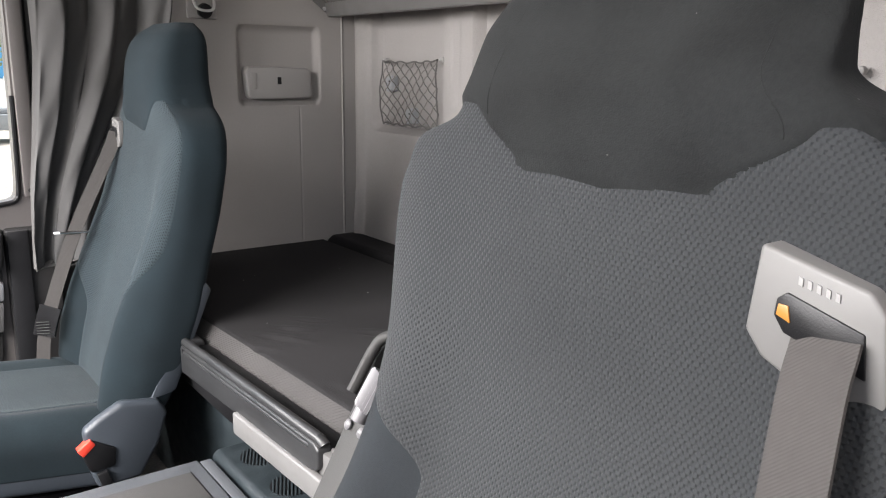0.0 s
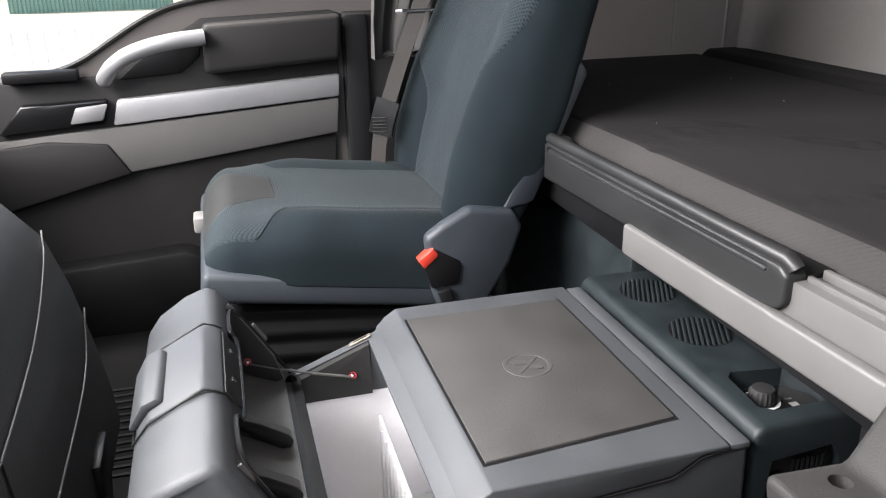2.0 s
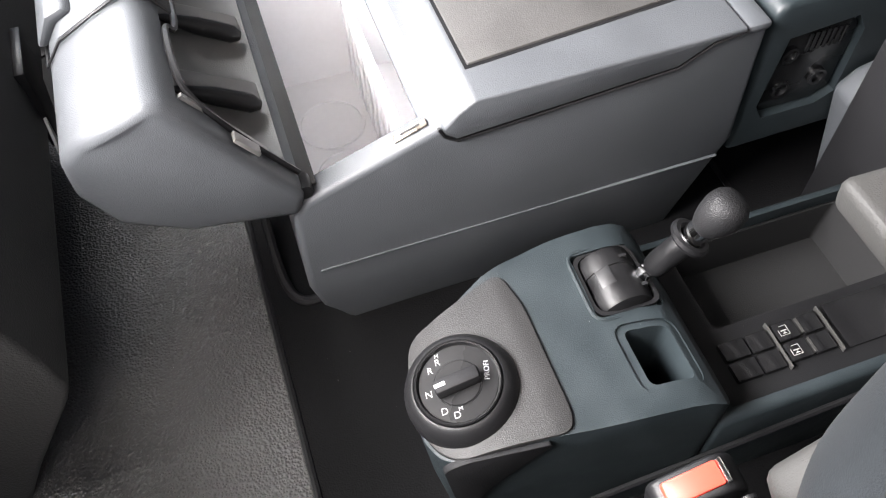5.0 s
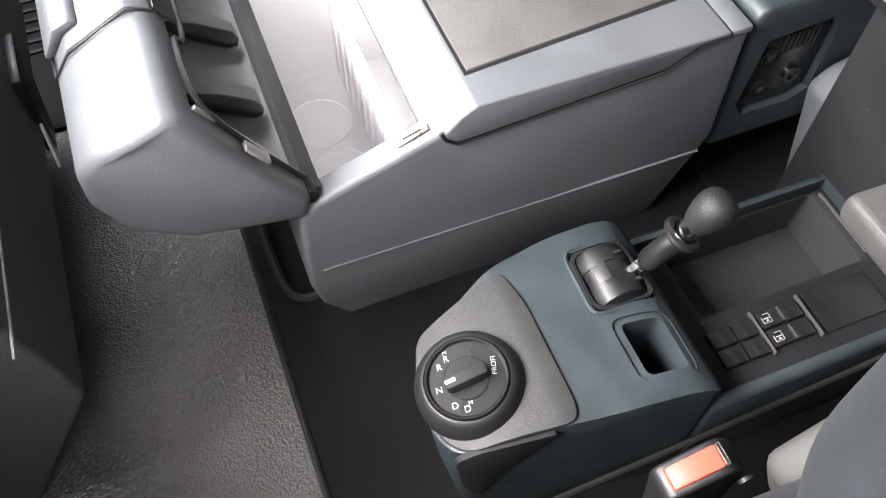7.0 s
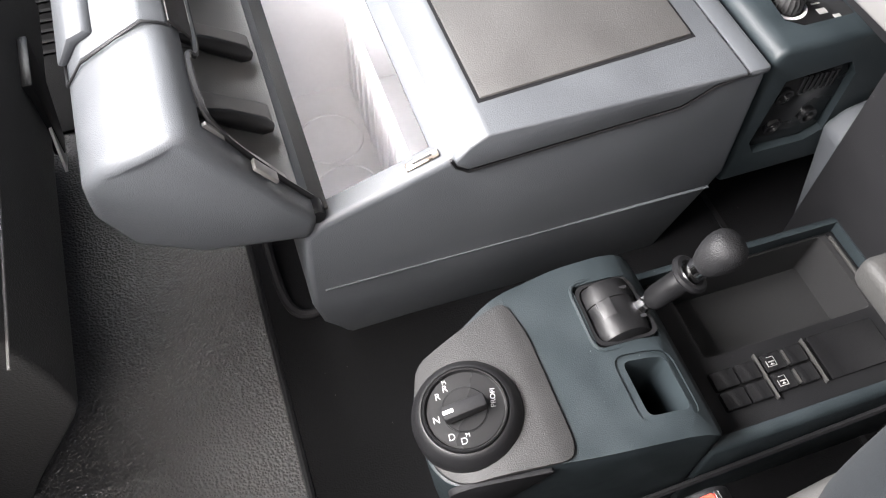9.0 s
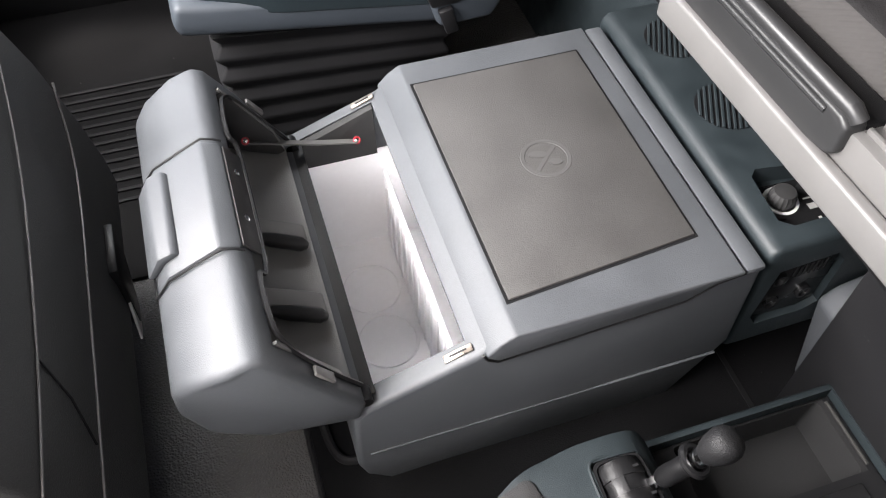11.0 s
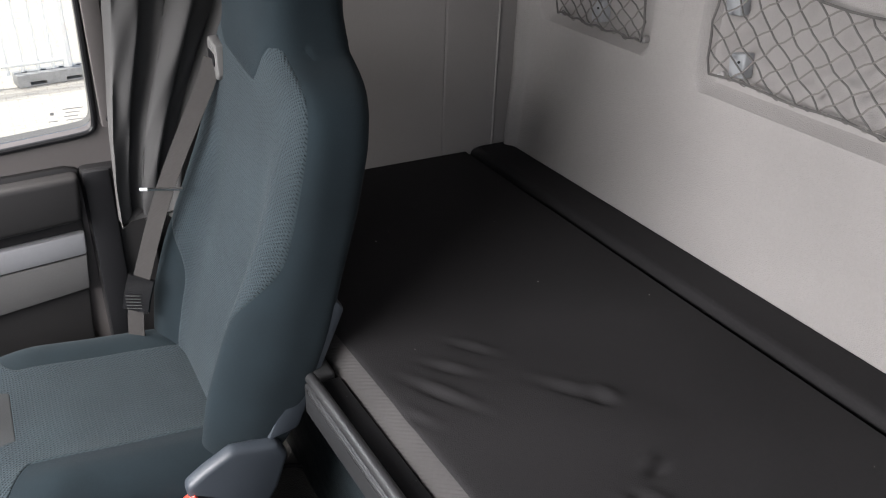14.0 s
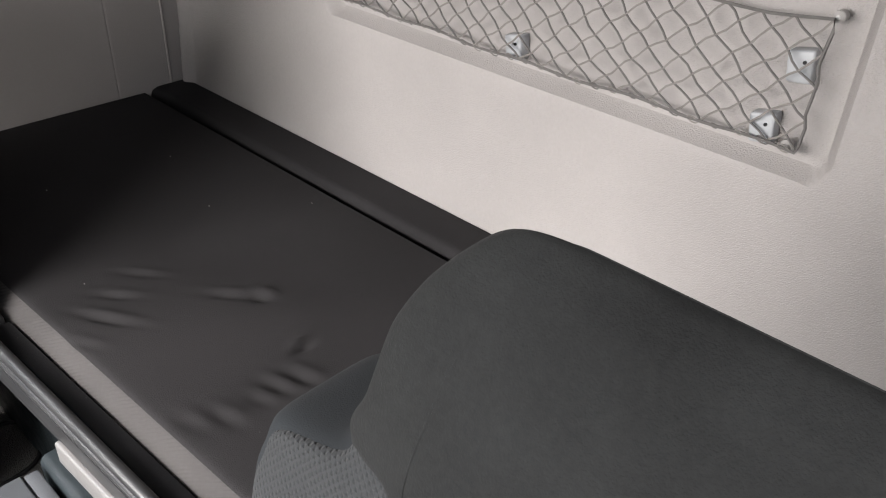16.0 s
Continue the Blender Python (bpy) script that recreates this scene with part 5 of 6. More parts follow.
part("catch_plate", prism([(0.778, 0.374), (0.794, 0.350), (0.797, 0.353), (0.781, 0.377)], FY0 + 0.004, FY0 + 0.015, r=0.001), PLATE_GREY, lid)
part("catch_plate", prism([(0.778, 0.374), (0.794, 0.350), (0.797, 0.353), (0.781, 0.377)], FY1 - 0.030, FY1 - 0.022, r=0.001), PLATE_GREY, lid)
strap = part("lid_strap", ribbon([(0.768, 1.960, 0.331), (0.80, 1.962, 0.318), (0.85, 1.964, 0.300), (0.905, 1.967, 0.284)], 0.012, (0.2, 0.3, 0.9), 0.002), DOOR_GREY, fridge, "grey strap that holds the lid")
for p in ((0.767, 1.959, 0.333), (0.906, 1.967, 0.285)):
    PT = toward((0.1, -0.6, 0.7))
    ring = [Vector(p) + PT @ Vector((0.0040 * math.cos(a), 0.0040 * math.sin(a), 0.002)) for a in np.linspace(0, 2 * math.pi, 17)[:-1]]
    pin = part("strap_pin", lathe([(0.0034, 0), (0.0030, 0.0030), (0.0012, 0.0042)], p, PT, 14), CHROME, strap, "shiny strap pin")
    part("pin_ring", tube(ring, 0.0014, 8, True), RED_TRIM, pin, "red ring round the pin")
part("hinge", rod((0.822, FY0 + 0.004, 0.292), (0.822, FY0 + 0.022, 0.292), 0.008, 14), BLACK, fridge)
part("hinge", rod((0.822, FY1 - 0.04, 0.292), (0.822, FY1 - 0.02, 0.292), 0.008, 14), BLACK, fridge)
cable = tagged(part("power_cable", tube(spline([(0.845, 1.66, 0.05), (0.81, 1.645, 0.042), (0.785, 1.655, 0.041), (0.775, 1.70, 0.043), (0.775, 1.80, 0.07), (0.782, 1.90, 0.16)], 8), 0.006, 8), BLACK_SOFT),
               "black power cable looped before the cool box", "cable")

tagged(part("loose_cable", tube(spline([(1.20, 2.345, 0.037), (1.295, 2.351, 0.037), (1.345, 2.368, 0.037), (1.377, 2.418, 0.037), (1.380, 2.479, 0.037), (1.342, 2.523, 0.037), (1.27, 2.53, 0.037)], 6), 0.005, 8), BLACK_SOFT),
       "black cable lying in a loop on the floor", "cable")

# ---- heater unit behind the cool box ----
unit = thing("heater_unit", "dark teal console with round grilles and a knob", "console unit")
ub = prism([(1.272, 0.168), (1.272, 0.352), (1.282, 0.362), (1.44, 0.362), (1.50, 0.34), (1.50, 0.172)], 1.594, 2.030, r=0.008, seg=3)
GRILLES = ((1.342, 1.949, 0.041), (1.342, 1.811, 0.041))
recess = prism([(1.302, 1.633), (1.308, 1.698), (1.318, 1.708), (1.381, 1.698), (1.401, 1.668), (1.401, 1.623), (1.316, 1.621)], 0.338, 0.40, "z")
side_cut = prism([(1.298, 0.318), (1.372, 0.325), (1.386, 0.305), (1.386, 0.222), (1.366, 0.210), (1.302, 0.210), (1.290, 0.230)], 1.58, 1.606)
ub = part("body", cut(ub, recess, side_cut), TEAL, unit)
for gx, gy, r in GRILLES:
    slots = []
    for k in range(-5, 6):
        o = k * 0.0068
        h = math.sqrt(max(r * r - o * o, 0))
        c, s = math.cos(radians(64)), math.sin(radians(64))
        ctr = Vector((gx + o * -s, gy + o * c, 0.3622))
        d = Vector((c, s, 0))
        slots.append(rod(ctr - d * h, ctr + d * h, 0.0022, 6))
    part("grille", join(*slots), TEAL, unit, "round slotted grille")
    part("grille_backing", lathe([(r, 0.3605), (r, 0.3624)], (gx, gy, 0), None, 36), BLACK, unit)
kp = part("knob_panel", prism([(1.305, 1.634), (1.310, 1.696), (1.379, 1.694), (1.398, 1.666), (1.398, 1.626), (1.318, 1.624)], 0.3385, 0.3415, "z"), GLOSS_BLACK, unit)
part("scale_ring", lathe([(0.021, 0.3415), (0.021, 0.3422), (0.0175, 0.3422), (0.0175, 0.3415)], (1.336, 1.670, 0), None, 32), WHITE, kp)
kb = [(0.0150, 0.0), (0.0150, 0.012), (0.0125, 0.017), (0.006, 0.0175)]
knob = lathe(kb, (1.336, 1.670, 0.3418), None, 36)
for v in knob.verts:
    d = Vector((v.co.x - 1.336, v.co.y - 1.670))
    if d.length > 0.0145:
        a = math.atan2(d.y, d.x)
        s = 1 + 0.05 * (1 if round(a / (2 * math.pi) * 36) % 2 else -1)
        v.co.x, v.co.y = 1.336 + d.x * s, 1.670 + d.y * s
part("temperature_knob", knob, DARK_PLATE, kp, "ribbed grey temperature knob")
part("panel_marks", join(box(1.362, 1.372, 1.649, 1.657, 0.3415, 0.3420), box(1.362, 1.372, 1.664, 1.666, 0.3415, 0.3420), box(1.374, 1.382, 1.637, 1.645, 0.3415, 0.3420), box(1.364, 1.368, 1.634, 1.637, 0.3415, 0.3420)), KNOB_WHITE, kp)
sp = part("socket_panel", prism([(1.300, 0.316), (1.371, 0.323), (1.384, 0.304), (1.384, 0.223), (1.365, 0.212), (1.304, 0.212), (1.292, 0.231)], 1.602, 1.608, r=0.0015), GLOSS_BLACK, unit, "glossy black socket panel")
for k in range(7):
    part("vent_slat", box(1.330 + 0.0065 * k, 1.333 + 0.0065 * k, 1.6005, 1.6025, 0.286, 0.308, 0.0004), BLACK_SOFT, sp)
for k, (x, z) in enumerate(((1.318, 0.240), (1.312, 0.288), (1.360, 0.245))):
    part("socket", lathe([(0.010, 0), (0.010, 0.004), (0.007, 0.004), (0.007, 0.001)], (x, 1.602, z), toward((0, -1, 0)), 18), GLOSS_BLACK, sp)

# grey duct box on the floor behind the shift console
duct = tagged(part("duct_box", prism([(1.425, 0.03), (1.376, 0.236), (1.396, 0.256), (1.56, 0.30), (1.60, 0.30), (1.60, 0.03)], 1.476, 1.592, r=0.009, seg=3), COVER), "slate grey plastic box on the floor by the bunk", "box")

# ---- shift console beside the driver's seat ----
con = thing("shift_console", "dark teal shift console with rotary selector and tray", "console")
CY0, CY1 = 1.312, 1.507
TOP = [(0.835, 0.196), (0.848, 0.207), (0.862, 0.2165), (0.880, 0.2262), (0.900, 0.2340), (0.922, 0.2392), (0.95, 0.2420), (1.00, 0.2440), (1.062, 0.2455), (1.080, 0.2415), (1.094, 0.2320), (1.104, 0.2180), (1.120, 0.1900)]


def between(bm, low, high, y0=1.25, y1=1.56):
    """What of bm lies between the console's top line moved by low and by high."""
    bm = cut(bm, prism([(0.80, 0.9)] + [(0.80, TOP[0][1] + high)] + [(x, z + high) for x, z in TOP] + [(1.2, 0.14 + high), (1.2, 0.9)], y0, y1))
    if low is not None:
        bm = cut(bm, prism([(0.80, -0.5)] + [(0.80, TOP[0][1] + low)] + [(x, z + low) for x, z in TOP] + [(1.2, 0.14 + low), (1.2, -0.5)], y0, y1))
    return bm


# the front body narrows to a nose and draws in towards the floor
levels = ((0.0, (0.896, 1.341), (0.893, 1.348), (0.905, 1.362), (0.945, 1.440)), (0.03, (0.889, 1.342), (0.886, 1.350), (0.897, 1.368), (0.943, 1.450)),
          (0.10, (0.876, 1.343), (0.869, 1.358), (0.878, 1.395), (0.947, 1.470)), (0.16, (0.868, 1.344), (0.859, 1.366), (0.867, 1.418), (0.951, 1.484)),
          (0.205, (0.867, 1.344), (0.854, 1.374), (0.862, 1.441), (0.956, 1.492)), (0.30, (0.866, 1.344), (0.850, 1.382), (0.860, 1.456), (0.960, 1.496)))
rings = []
for z, nl, le, fa, br in levels:
    poly = [nl, le, fa, br, (1.02, 1.503), (1.104, 1.503), (1.104, CY0), (0.99, 1.3245)]
    rings.append([(x, y, z) for x, y in round_poly(poly, 0.016, 5)])
nose = between(capped_rings(rings), None, 0.0)
es = [e for e in nose.edges if len(e.link_faces) == 2 and e.calc_face_angle(0) > radians(45) and min(v.co.z for v in e.verts) > 0.17 and max(v.co.x for v in e.verts) < 1.1]
bmesh.ops.bevel(nose, geom=es, offset=0.006, segments=3, profile=0.5, affect="EDGES", clamp_overlap=True)
pocket = prism(round_poly([(1.039, 1.343), (1.0845, 1.3385), (1.0845, 1.3935), (1.039, 1.399)], 0.008), 0.135, 0.30, "z")
for v in pocket.verts:
    # the well narrows towards its foot
    if v.co.z < 0.2:
        v.co.x, v.co.y = 1.046 + (v.co.x - 1.046) * 0.62, 1.368 + (v.co.y - 1.368) * 0.84
ledge = between(prism(round_poly([(1.031, 1.338), (1.0865, 1.333), (1.0865, 1.397), (1.031, 1.404)], 0.014, 6), 0.15, 0.30, "z"), -0.0028, 0.05)
lever_hole = prism([(1.0255, 1.414), (1.0865, 1.411), (1.0825, 1.4785), (1.0275, 1.4795)], 0.20, 0.30, "z")
part("front_body", cut(nose, ledge, pocket, lever_hole), TEAL, con)
WX0, WX1, WY0, WY1 = 1.148, 1.347, 1.401, 1.4935
rear = cut(box(1.098, 1.368, CY0, CY1, 0.0, 0.185, 0.008, 3), box(1.118, 1.358, CY0 + 0.012, CY1 - 0.010, 0.162, 0.30))
rear = cut(rear, box(WX0 - 0.002, WX1 + 0.002, WY0 - 0.002, WY1 + 0.002, 0.105, 0.30, 0.006))
part("rear_body", rear, TEAL, con)
rimframe = cut(box(1.1185, 1.3575, CY0 + 0.0125, CY1 - 0.0105, 0.160, 0.172, 0.003), box(WX0, WX1, WY0, WY1, 0.10, 0.30))
part("switch_frame", rimframe, BLACK, con, "black frame with switches and an open tray")
well = prism(round_poly([(WX0 - 0.002, WY0 - 0.002), (WX1 + 0.002, WY0 - 0.002), (WX1 + 0.002, WY1 + 0.002), (WX0 - 0.002, WY1 + 0.002)], 0.004), 0.106, 0.171, "z")
inner = prism(round_poly([(WX0 + 0.0006, WY0 + 0.0006), (WX1 - 0.0006, WY0 + 0.0006), (WX1 - 0.0006, WY1 - 0.0006), (WX0 + 0.0006, WY1 - 0.0006)], 0.006), 0.1105, 0.25, "z")
for v in inner.verts:
    # walls lean outwards a little
    if v.co.z < 0.12 and v.co.x > 1.25:
        v.co.x -= 0.010
part("tray_well", cut(well, inner), TRAY_DARK, con, "dark empty storage tray")
part("tray_lip", box(WX1 + 0.0005, WX1 + 0.0045, WY0 + 0.006, WY1 - 0.004, 0.1705, 0.1745, 0.0012), ARM_GREY, con, "paler grey lip of the tray")
sw = [(1.140, 1.166, 1.345, 1.364), (1.140, 1.166, 1.366, 1.385), (1.168, 1.190, 1.345, 1.364), (1.168, 1.190, 1.366, 1.385)]
sw += [(1.196, 1.219, 1.347, 1.366), (1.196, 1.219, 1.368, 1.387), (1.222, 1.243, 1.347, 1.366), (1.222, 1.243, 1.368, 1.387)]
for k, (x0, x1, y0, y1) in enumerate(sw):
    s = part("switch", box(x0, x1, y0, y1, 0.170, 0.1775, 0.0018), GLOSS_BLACK, con, "black rocker switch")
    if k in (4, 5):
        cx0, cy0 = (x0 + x1) / 2 - 0.002, (y0 + y1) / 2
        icon = cut(prism([(cx0 - 0.006, cy0 - 0.005), (cx0 + 0.004, cy0 - 0.005), (cx0 + 0.004, cy0 + 0.005), (cx0 - 0.003, cy0 + 0.005), (cx0 - 0.006, cy0 + 0.001)], 0.1773, 0.1777, "z"),
                   box(cx0 - 0.0052, cx0 + 0.0034, cy0 - 0.0044, cy0 + 0.0044, 0.16, 0.20))
        icon = join(icon, box(cx0 - 0.0036, cx0 + 0.0026, cy0 - 0.0006, cy0 + 0.0006, 0.1773, 0.1777), prism([(cx0 - 0.0030, cy0 - 0.0034), (cx0 + 0.0020, cy0 - 0.0034), (cx0 - 0.0005, cy0 - 0.0012)], 0.1773, 0.1777, "z"))
        part("window_icon", icon, KNOB_WHITE, s, "small white window symbol")
    if k in (6, 7):
        part("indicator", box(x0 - 0.0018, x0 + 0.0004, y0 + 0.002, y1 - 0.002, 0.174, 0.1779), ARM_GREY, s)
part("switch_rib", box(1.1922, 1.1938, 1.342, 1.390, 0.171, 0.1785, 0.0006), ARM_GREY, con)
part("switch_rib", box(1.2462, 1.2478, 1.342, 1.390, 0.171, 0.1785, 0.0006), ARM_GREY, con)
part("blank_plate", box(1.254, 1.330, 1.343, 1.391, 0.170, 0.1745, 0.002), GLOSS_BLACK, con)
# selector plate: follows the nose, a little proud, with a thin dark seam round it
outline = [(0.8655, 1.3530), (0.8780, 1.3415), (0.9630, 1.3290), (0.9700, 1.3420), (0.9705, 1.4480), (0.9620, 1.4855), (0.8700, 1.4570), (0.8570, 1.4200), (0.8580, 1.3700)]
seam = between(prism(round_poly([(x + 0.0016 if x > 0.92 else x, y) for x, y in outline], 0.012, 6), 0.15, 0.32, "z"), -0.004, 0.0012)
part("plate_seam", seam, BLACK_SOFT, con)
plate = between(prism(round_poly(outline, 0.012, 6), 0.15, 0.32, "z"), -0.003, 0.0036)
es = [e for e in plate.edges if len(e.link_faces) == 2 and e.calc_face_angle(0) > radians(50)]
bmesh.ops.bevel(plate, geom=es, offset=0.0012, segments=2, profile=0.5, affect="EDGES", clamp_overlap=True)
part("selector_plate", plate, DARK_PLATE, con, "dark grey grained selector plate")
apron = prism(round_poly([(0.8620, 0.2180), (0.8790, 0.2290), (0.9500, 0.2385), (0.9380, 0.2180), (0.9040, 0.1640), (0.8840, 0.1120), (0.8700, 0.1520)], 0.008), 1.340, 1.346, r=0.001)
for v in apron.verts:
    v.co.y -= 0.160 * (v.co.x - 0.868)
part("selector_apron", apron, BLACK_SOFT, con, "dark panel below the selector plate")
DC, DN = Vector((0.8965, 1.396, 0.236)), Vector((-0.20, -0.03, 1.0)).normalized()
DT = toward(DN)
dial = part("selector_dial", lathe([(0.0485, -0.012), (0.0480, 0.000), (0.0460, 0.006), (0.0425, 0.0115), (0.0390, 0.0155), (0.0372, 0.0160), (0.0360, 0.0145), (0.004, 0.0145)], DC, DT, 48), BLACK, con, "round black gear selector with printed letters")
part("dial_ring", lathe([(0.0362, 0.0140), (0.0360, 0.0172), (0.0350, 0.0182), (0.0338, 0.0180), (0.0325, 0.0152), (0.0325, 0.0140)], DC, DT, 48), GLOSS_BLACK, dial)
part("dial_face", lathe([(0.0322, 0.0142), (0.0322, 0.0149), (0.0005, 0.0149)], DC, DT, 48), DIAL_FACE, dial, "glossy dark printed dial face")
part("dial_hub", lathe([(0.0190, 0.0145), (0.0190, 0.0158), (0.0184, 0.0164), (0.0005, 0.0164)], DC, DT, 40), DIAL_FACE, dial)
part("hub_edge", tube([DC + DN * 0.0152 + DT @ Vector((0.0194 * math.cos(a), 0.0194 * math.sin(a), 0)) for a in np.linspace(0, 2 * math.pi, 41)[:-1]], 0.0004, 5, True), BLACK_SOFT, dial)
ax = Vector((0.98, 0.012, 0.2)).normalized()
ax = (ax - DN * ax.dot(DN)).normalized()
bx = DN.cross(ax)
bar = bmesh.new()
bmesh.ops.create_cube(bar, size=1)
bmesh.ops.transform(bar, matrix=Matrix.Translation(DC + DN * 0.0235 - bx * 0.002) @ Matrix((ax, bx, DN)).transposed().to_4x4() @ Matrix.Diagonal((0.038, 0.0125, 0.014, 1)), verts=bar.verts)
bevel(bar, 0.003, 2)
part("turning_grip", bar, BLACK_SOFT, dial, "black turning grip")
mk = bmesh.new()
bmesh.ops.create_cube(mk, size=1)
bmesh.ops.transform(mk, matrix=Matrix.Translation(DC + DN * 0.0306 - ax * 0.0135 - bx * 0.002) @ Matrix((ax, bx, DN)).transposed().to_4x4() @ Matrix.Diagonal((0.009, 0.003, 0.001, 1)), verts=mk.verts)
part("grip_mark", mk, WHITE, dial)
for txt, ang, rad, size in (("N", 181, 0.0252, 0.0082), ("R", 135, 0.0256, 0.0082), ("R", 114, 0.0248, 0.0082), ("M", 108, 0.0296, 0.0050), ("D", 225, 0.0256, 0.0082), ("D", 249, 0.0266, 0.0082), ("M", 256, 0.0216, 0.0050), ("PROFI", 2, 0.0252, 0.0062)):
    d = Vector((math.cos(radians(ang)), math.sin(radians(ang)), 0))
    d = (d - DN * d.dot(DN)).normalized()
    right, up = ((0.264, 0.961, 0.08), (-0.961, 0.264, -0.19)) if len(txt) > 1 else ((0.97, -0.14, 0.19), (0.14, 0.97, 0.05))
    letters(txt, size, DC + DN * 0.0151 + d * rad, right, up, 0.0002, WHITE, dial)
# tipping lever
BF = round_poly([(1.022, 1.411), (1.090, 1.408), (1.086, 1.481), (1.024, 1.483)], 0.014)
part("boot_frame", tube([(x, y, 0.2448 - 0.42 * max(x - 1.064, 0)) for x, y in BF], 0.0018, 8, True), TEAL, con)
part("boot_well", cut(prism(round_poly([(1.026, 1.415), (1.086, 1.412), (1.082, 1.478), (1.028, 1.479)], 0.012), 0.205, 0.2438, "z"), prism(round_poly([(1.029, 1.418), (1.083, 1.415), (1.079, 1.475), (1.031, 1.476)], 0.012), 0.208, 0.30, "z")), BLACK, con)
lev = part("lever_base", lathe([(0.019, -0.030), (0.0255, -0.027), (0.027, -0.020), (0.027, -0.0085), (0.0258, -0.008), (0.0258, 0.008), (0.027, 0.0085), (0.027, 0.020), (0.0255, 0.027), (0.019, 0.030)], (1.057, 1.446, 0.229), toward((0, 1, 0)), 28), GLOSS_GREY, con, "glossy dark lever boot with a window")
part("boot_window", prism([(1.040, 0.2485), (1.052, 0.2545), (1.052, 0.2560), (1.0395, 0.2500)], 1.437, 1.455, r=0.0005), BLACK, lev)
part("boot_slit", box(1.066, 1.078, 1.4285, 1.4315, 0.2465, 0.2508), BLACK_SOFT, lev)
part("boot_slit", box(1.060, 1.072, 1.4595, 1.4620, 0.2500, 0.2545), BLACK_SOFT, lev)
LA, LB = Vector((1.073, 1.442, 0.234)), Vector((1.128, 1.430, 0.326))
LD = (LB - LA).normalized()
part("lever_nut", rod(LA + LD * 0.008, LA + LD * 0.025, 0.0078, 6), CHROME, lev)
part("lever_stem", lathe([(0.0070, 0.0), (0.0100, 0.004), (0.0112, 0.010), (0.0112, 0.045), (0.0095, 0.049)], LA + LD * 0.023, toward(LD), 20), GLOSS_GREY, lev)
ringp = [LA + LD * 0.072 + toward(LD) @ Vector((0.0150 * math.cos(a), 0.0150 * math.sin(a), 0)) for a in np.linspace(0, 2 * math.pi, 25)[:-1]]
part("lever_ring", tube(ringp, 0.0042, 8, True), BLACK, lev)
part("lever_collar", lathe([(0.0100, 0.070), (0.0106, 0.089)], LA, toward(LD), 20), CHROME, lev, "chrome collar")
part("lever_knob", lathe([(0.0095, 0.085), (0.0112, 0.087), (0.0140, 0.092), (0.0168, 0.100), (0.0183, 0.108), (0.0184, 0.113), (0.0172, 0.119), (0.0138, 0.1240), (0.0080, 0.1265), (0.001, 0.1272)], LA, toward(LD), 28), LEATHER, lev, "rounded black lever knob")
part("side_wire", tube(spline([(0.93, 1.306, 0.12), (1.0, 1.304, 0.135), (1.10, 1.303, 0.15), (1.30, 1.304, 0.17)]), 0.003, 6), BLACK, con)
part("side_clip", prism([(0.91, 0.105), (0.935, 0.112), (0.93, 0.128), (0.915, 0.122)], 1.298, 1.312, r=0.002), TEAL, con)

# ---- floor coverings ----
tunnel = thing("tunnel_mat", "dark rubber mat under the cool box with stitched edge", "floor mat")
part("mat_sheet", box(0.753, 1.60, 1.00, 2.20, 0.03, 0.034), MAT_DARK, tunnel)
part("mat_piping", rod((0.752, 1.00, 0.033), (0.752, 2.20, 0.033), 0.0045, 8), BLACK_SOFT, tunnel)
part("mat_seam", box(1.335, 1.342, 1.30, 2.0, 0.034, 0.0365), BLACK, tunnel)
footmat = thing("foot_mat", "black ribbed rubber foot mat on the passenger side", "floor mat")
# sheet carried beyond the ribs, its dark colour standing in for footwell shade
part("mat_sheet", box(0.05, 0.752, 2.03, 2.78, 0.03, 0.036, 0.002), MAT_DARK, footmat)
for k in range(13):
    y = 2.19 + 0.024 * k
    part("rib", box(0.06, 0.69, y, y + 0.007, 0.036, 0.0395, 0.001), BLACK_SOFT, footmat)

# ---- dashboard ----
dash = thing("dashboard", "dark moulded dashboard with raised seams, paled as edge highlights", "dashboard")
dash_side = [(-0.72, 0.02), (0.47, 0.02), (0.515, 0.10), (0.576, 0.195), (0.586, 0.215), (0.584, 0.265), (0.572, 0.345), (0.556, 0.43), (0.535, 0.50), (0.495, 0.550), (0.43, 0.590), (0.33, 0.615), (-0.72, 0.64)]
main = prism(dash_side, 1.515, 2.06, r=0.006, seg=3)
part("centre_body", main, DASH, dash)
part("passenger_body", prism([(-0.72, 0.15), (0.02, 0.15), (0.16, 0.34), (0.19, 0.44), (0.20, 0.55), (0.16, 0.64), (0.08, 0.68), (-0.72, 0.70)], 2.05, 2.80, r=0.01, seg=3), DASH, dash)
# unseen driver side, carried further back to throw shade on the floor
part("driver_body", prism([(-0.72, 0.15), (0.12, 0.15), (0.30, 0.30), (0.38, 0.46), (0.36, 0.62), (0.22, 0.72), (-0.72, 0.72)], 0.56, 1.50, r=0.01, seg=3), DASH, dash)
# seams in pale grey, standing in for highlights on the dash edges
part("seam", tube(spline([(0.5575, 1.495, 0.434), (0.556, 1.66, 0.4365), (0.552, 1.85, 0.455), (0.542, 2.00, 0.488), (0.533, 2.06, 0.508)], 5), 0.0013, 6), PLATE_GREY, dash)
part("seam", tube(spline([(0.5745, 1.495, 0.335), (0.5745, 1.75, 0.340), (0.5735, 1.95, 0.352), (0.566, 2.06, 0.395)], 5), 0.0015, 6), PLATE_GREY, dash)
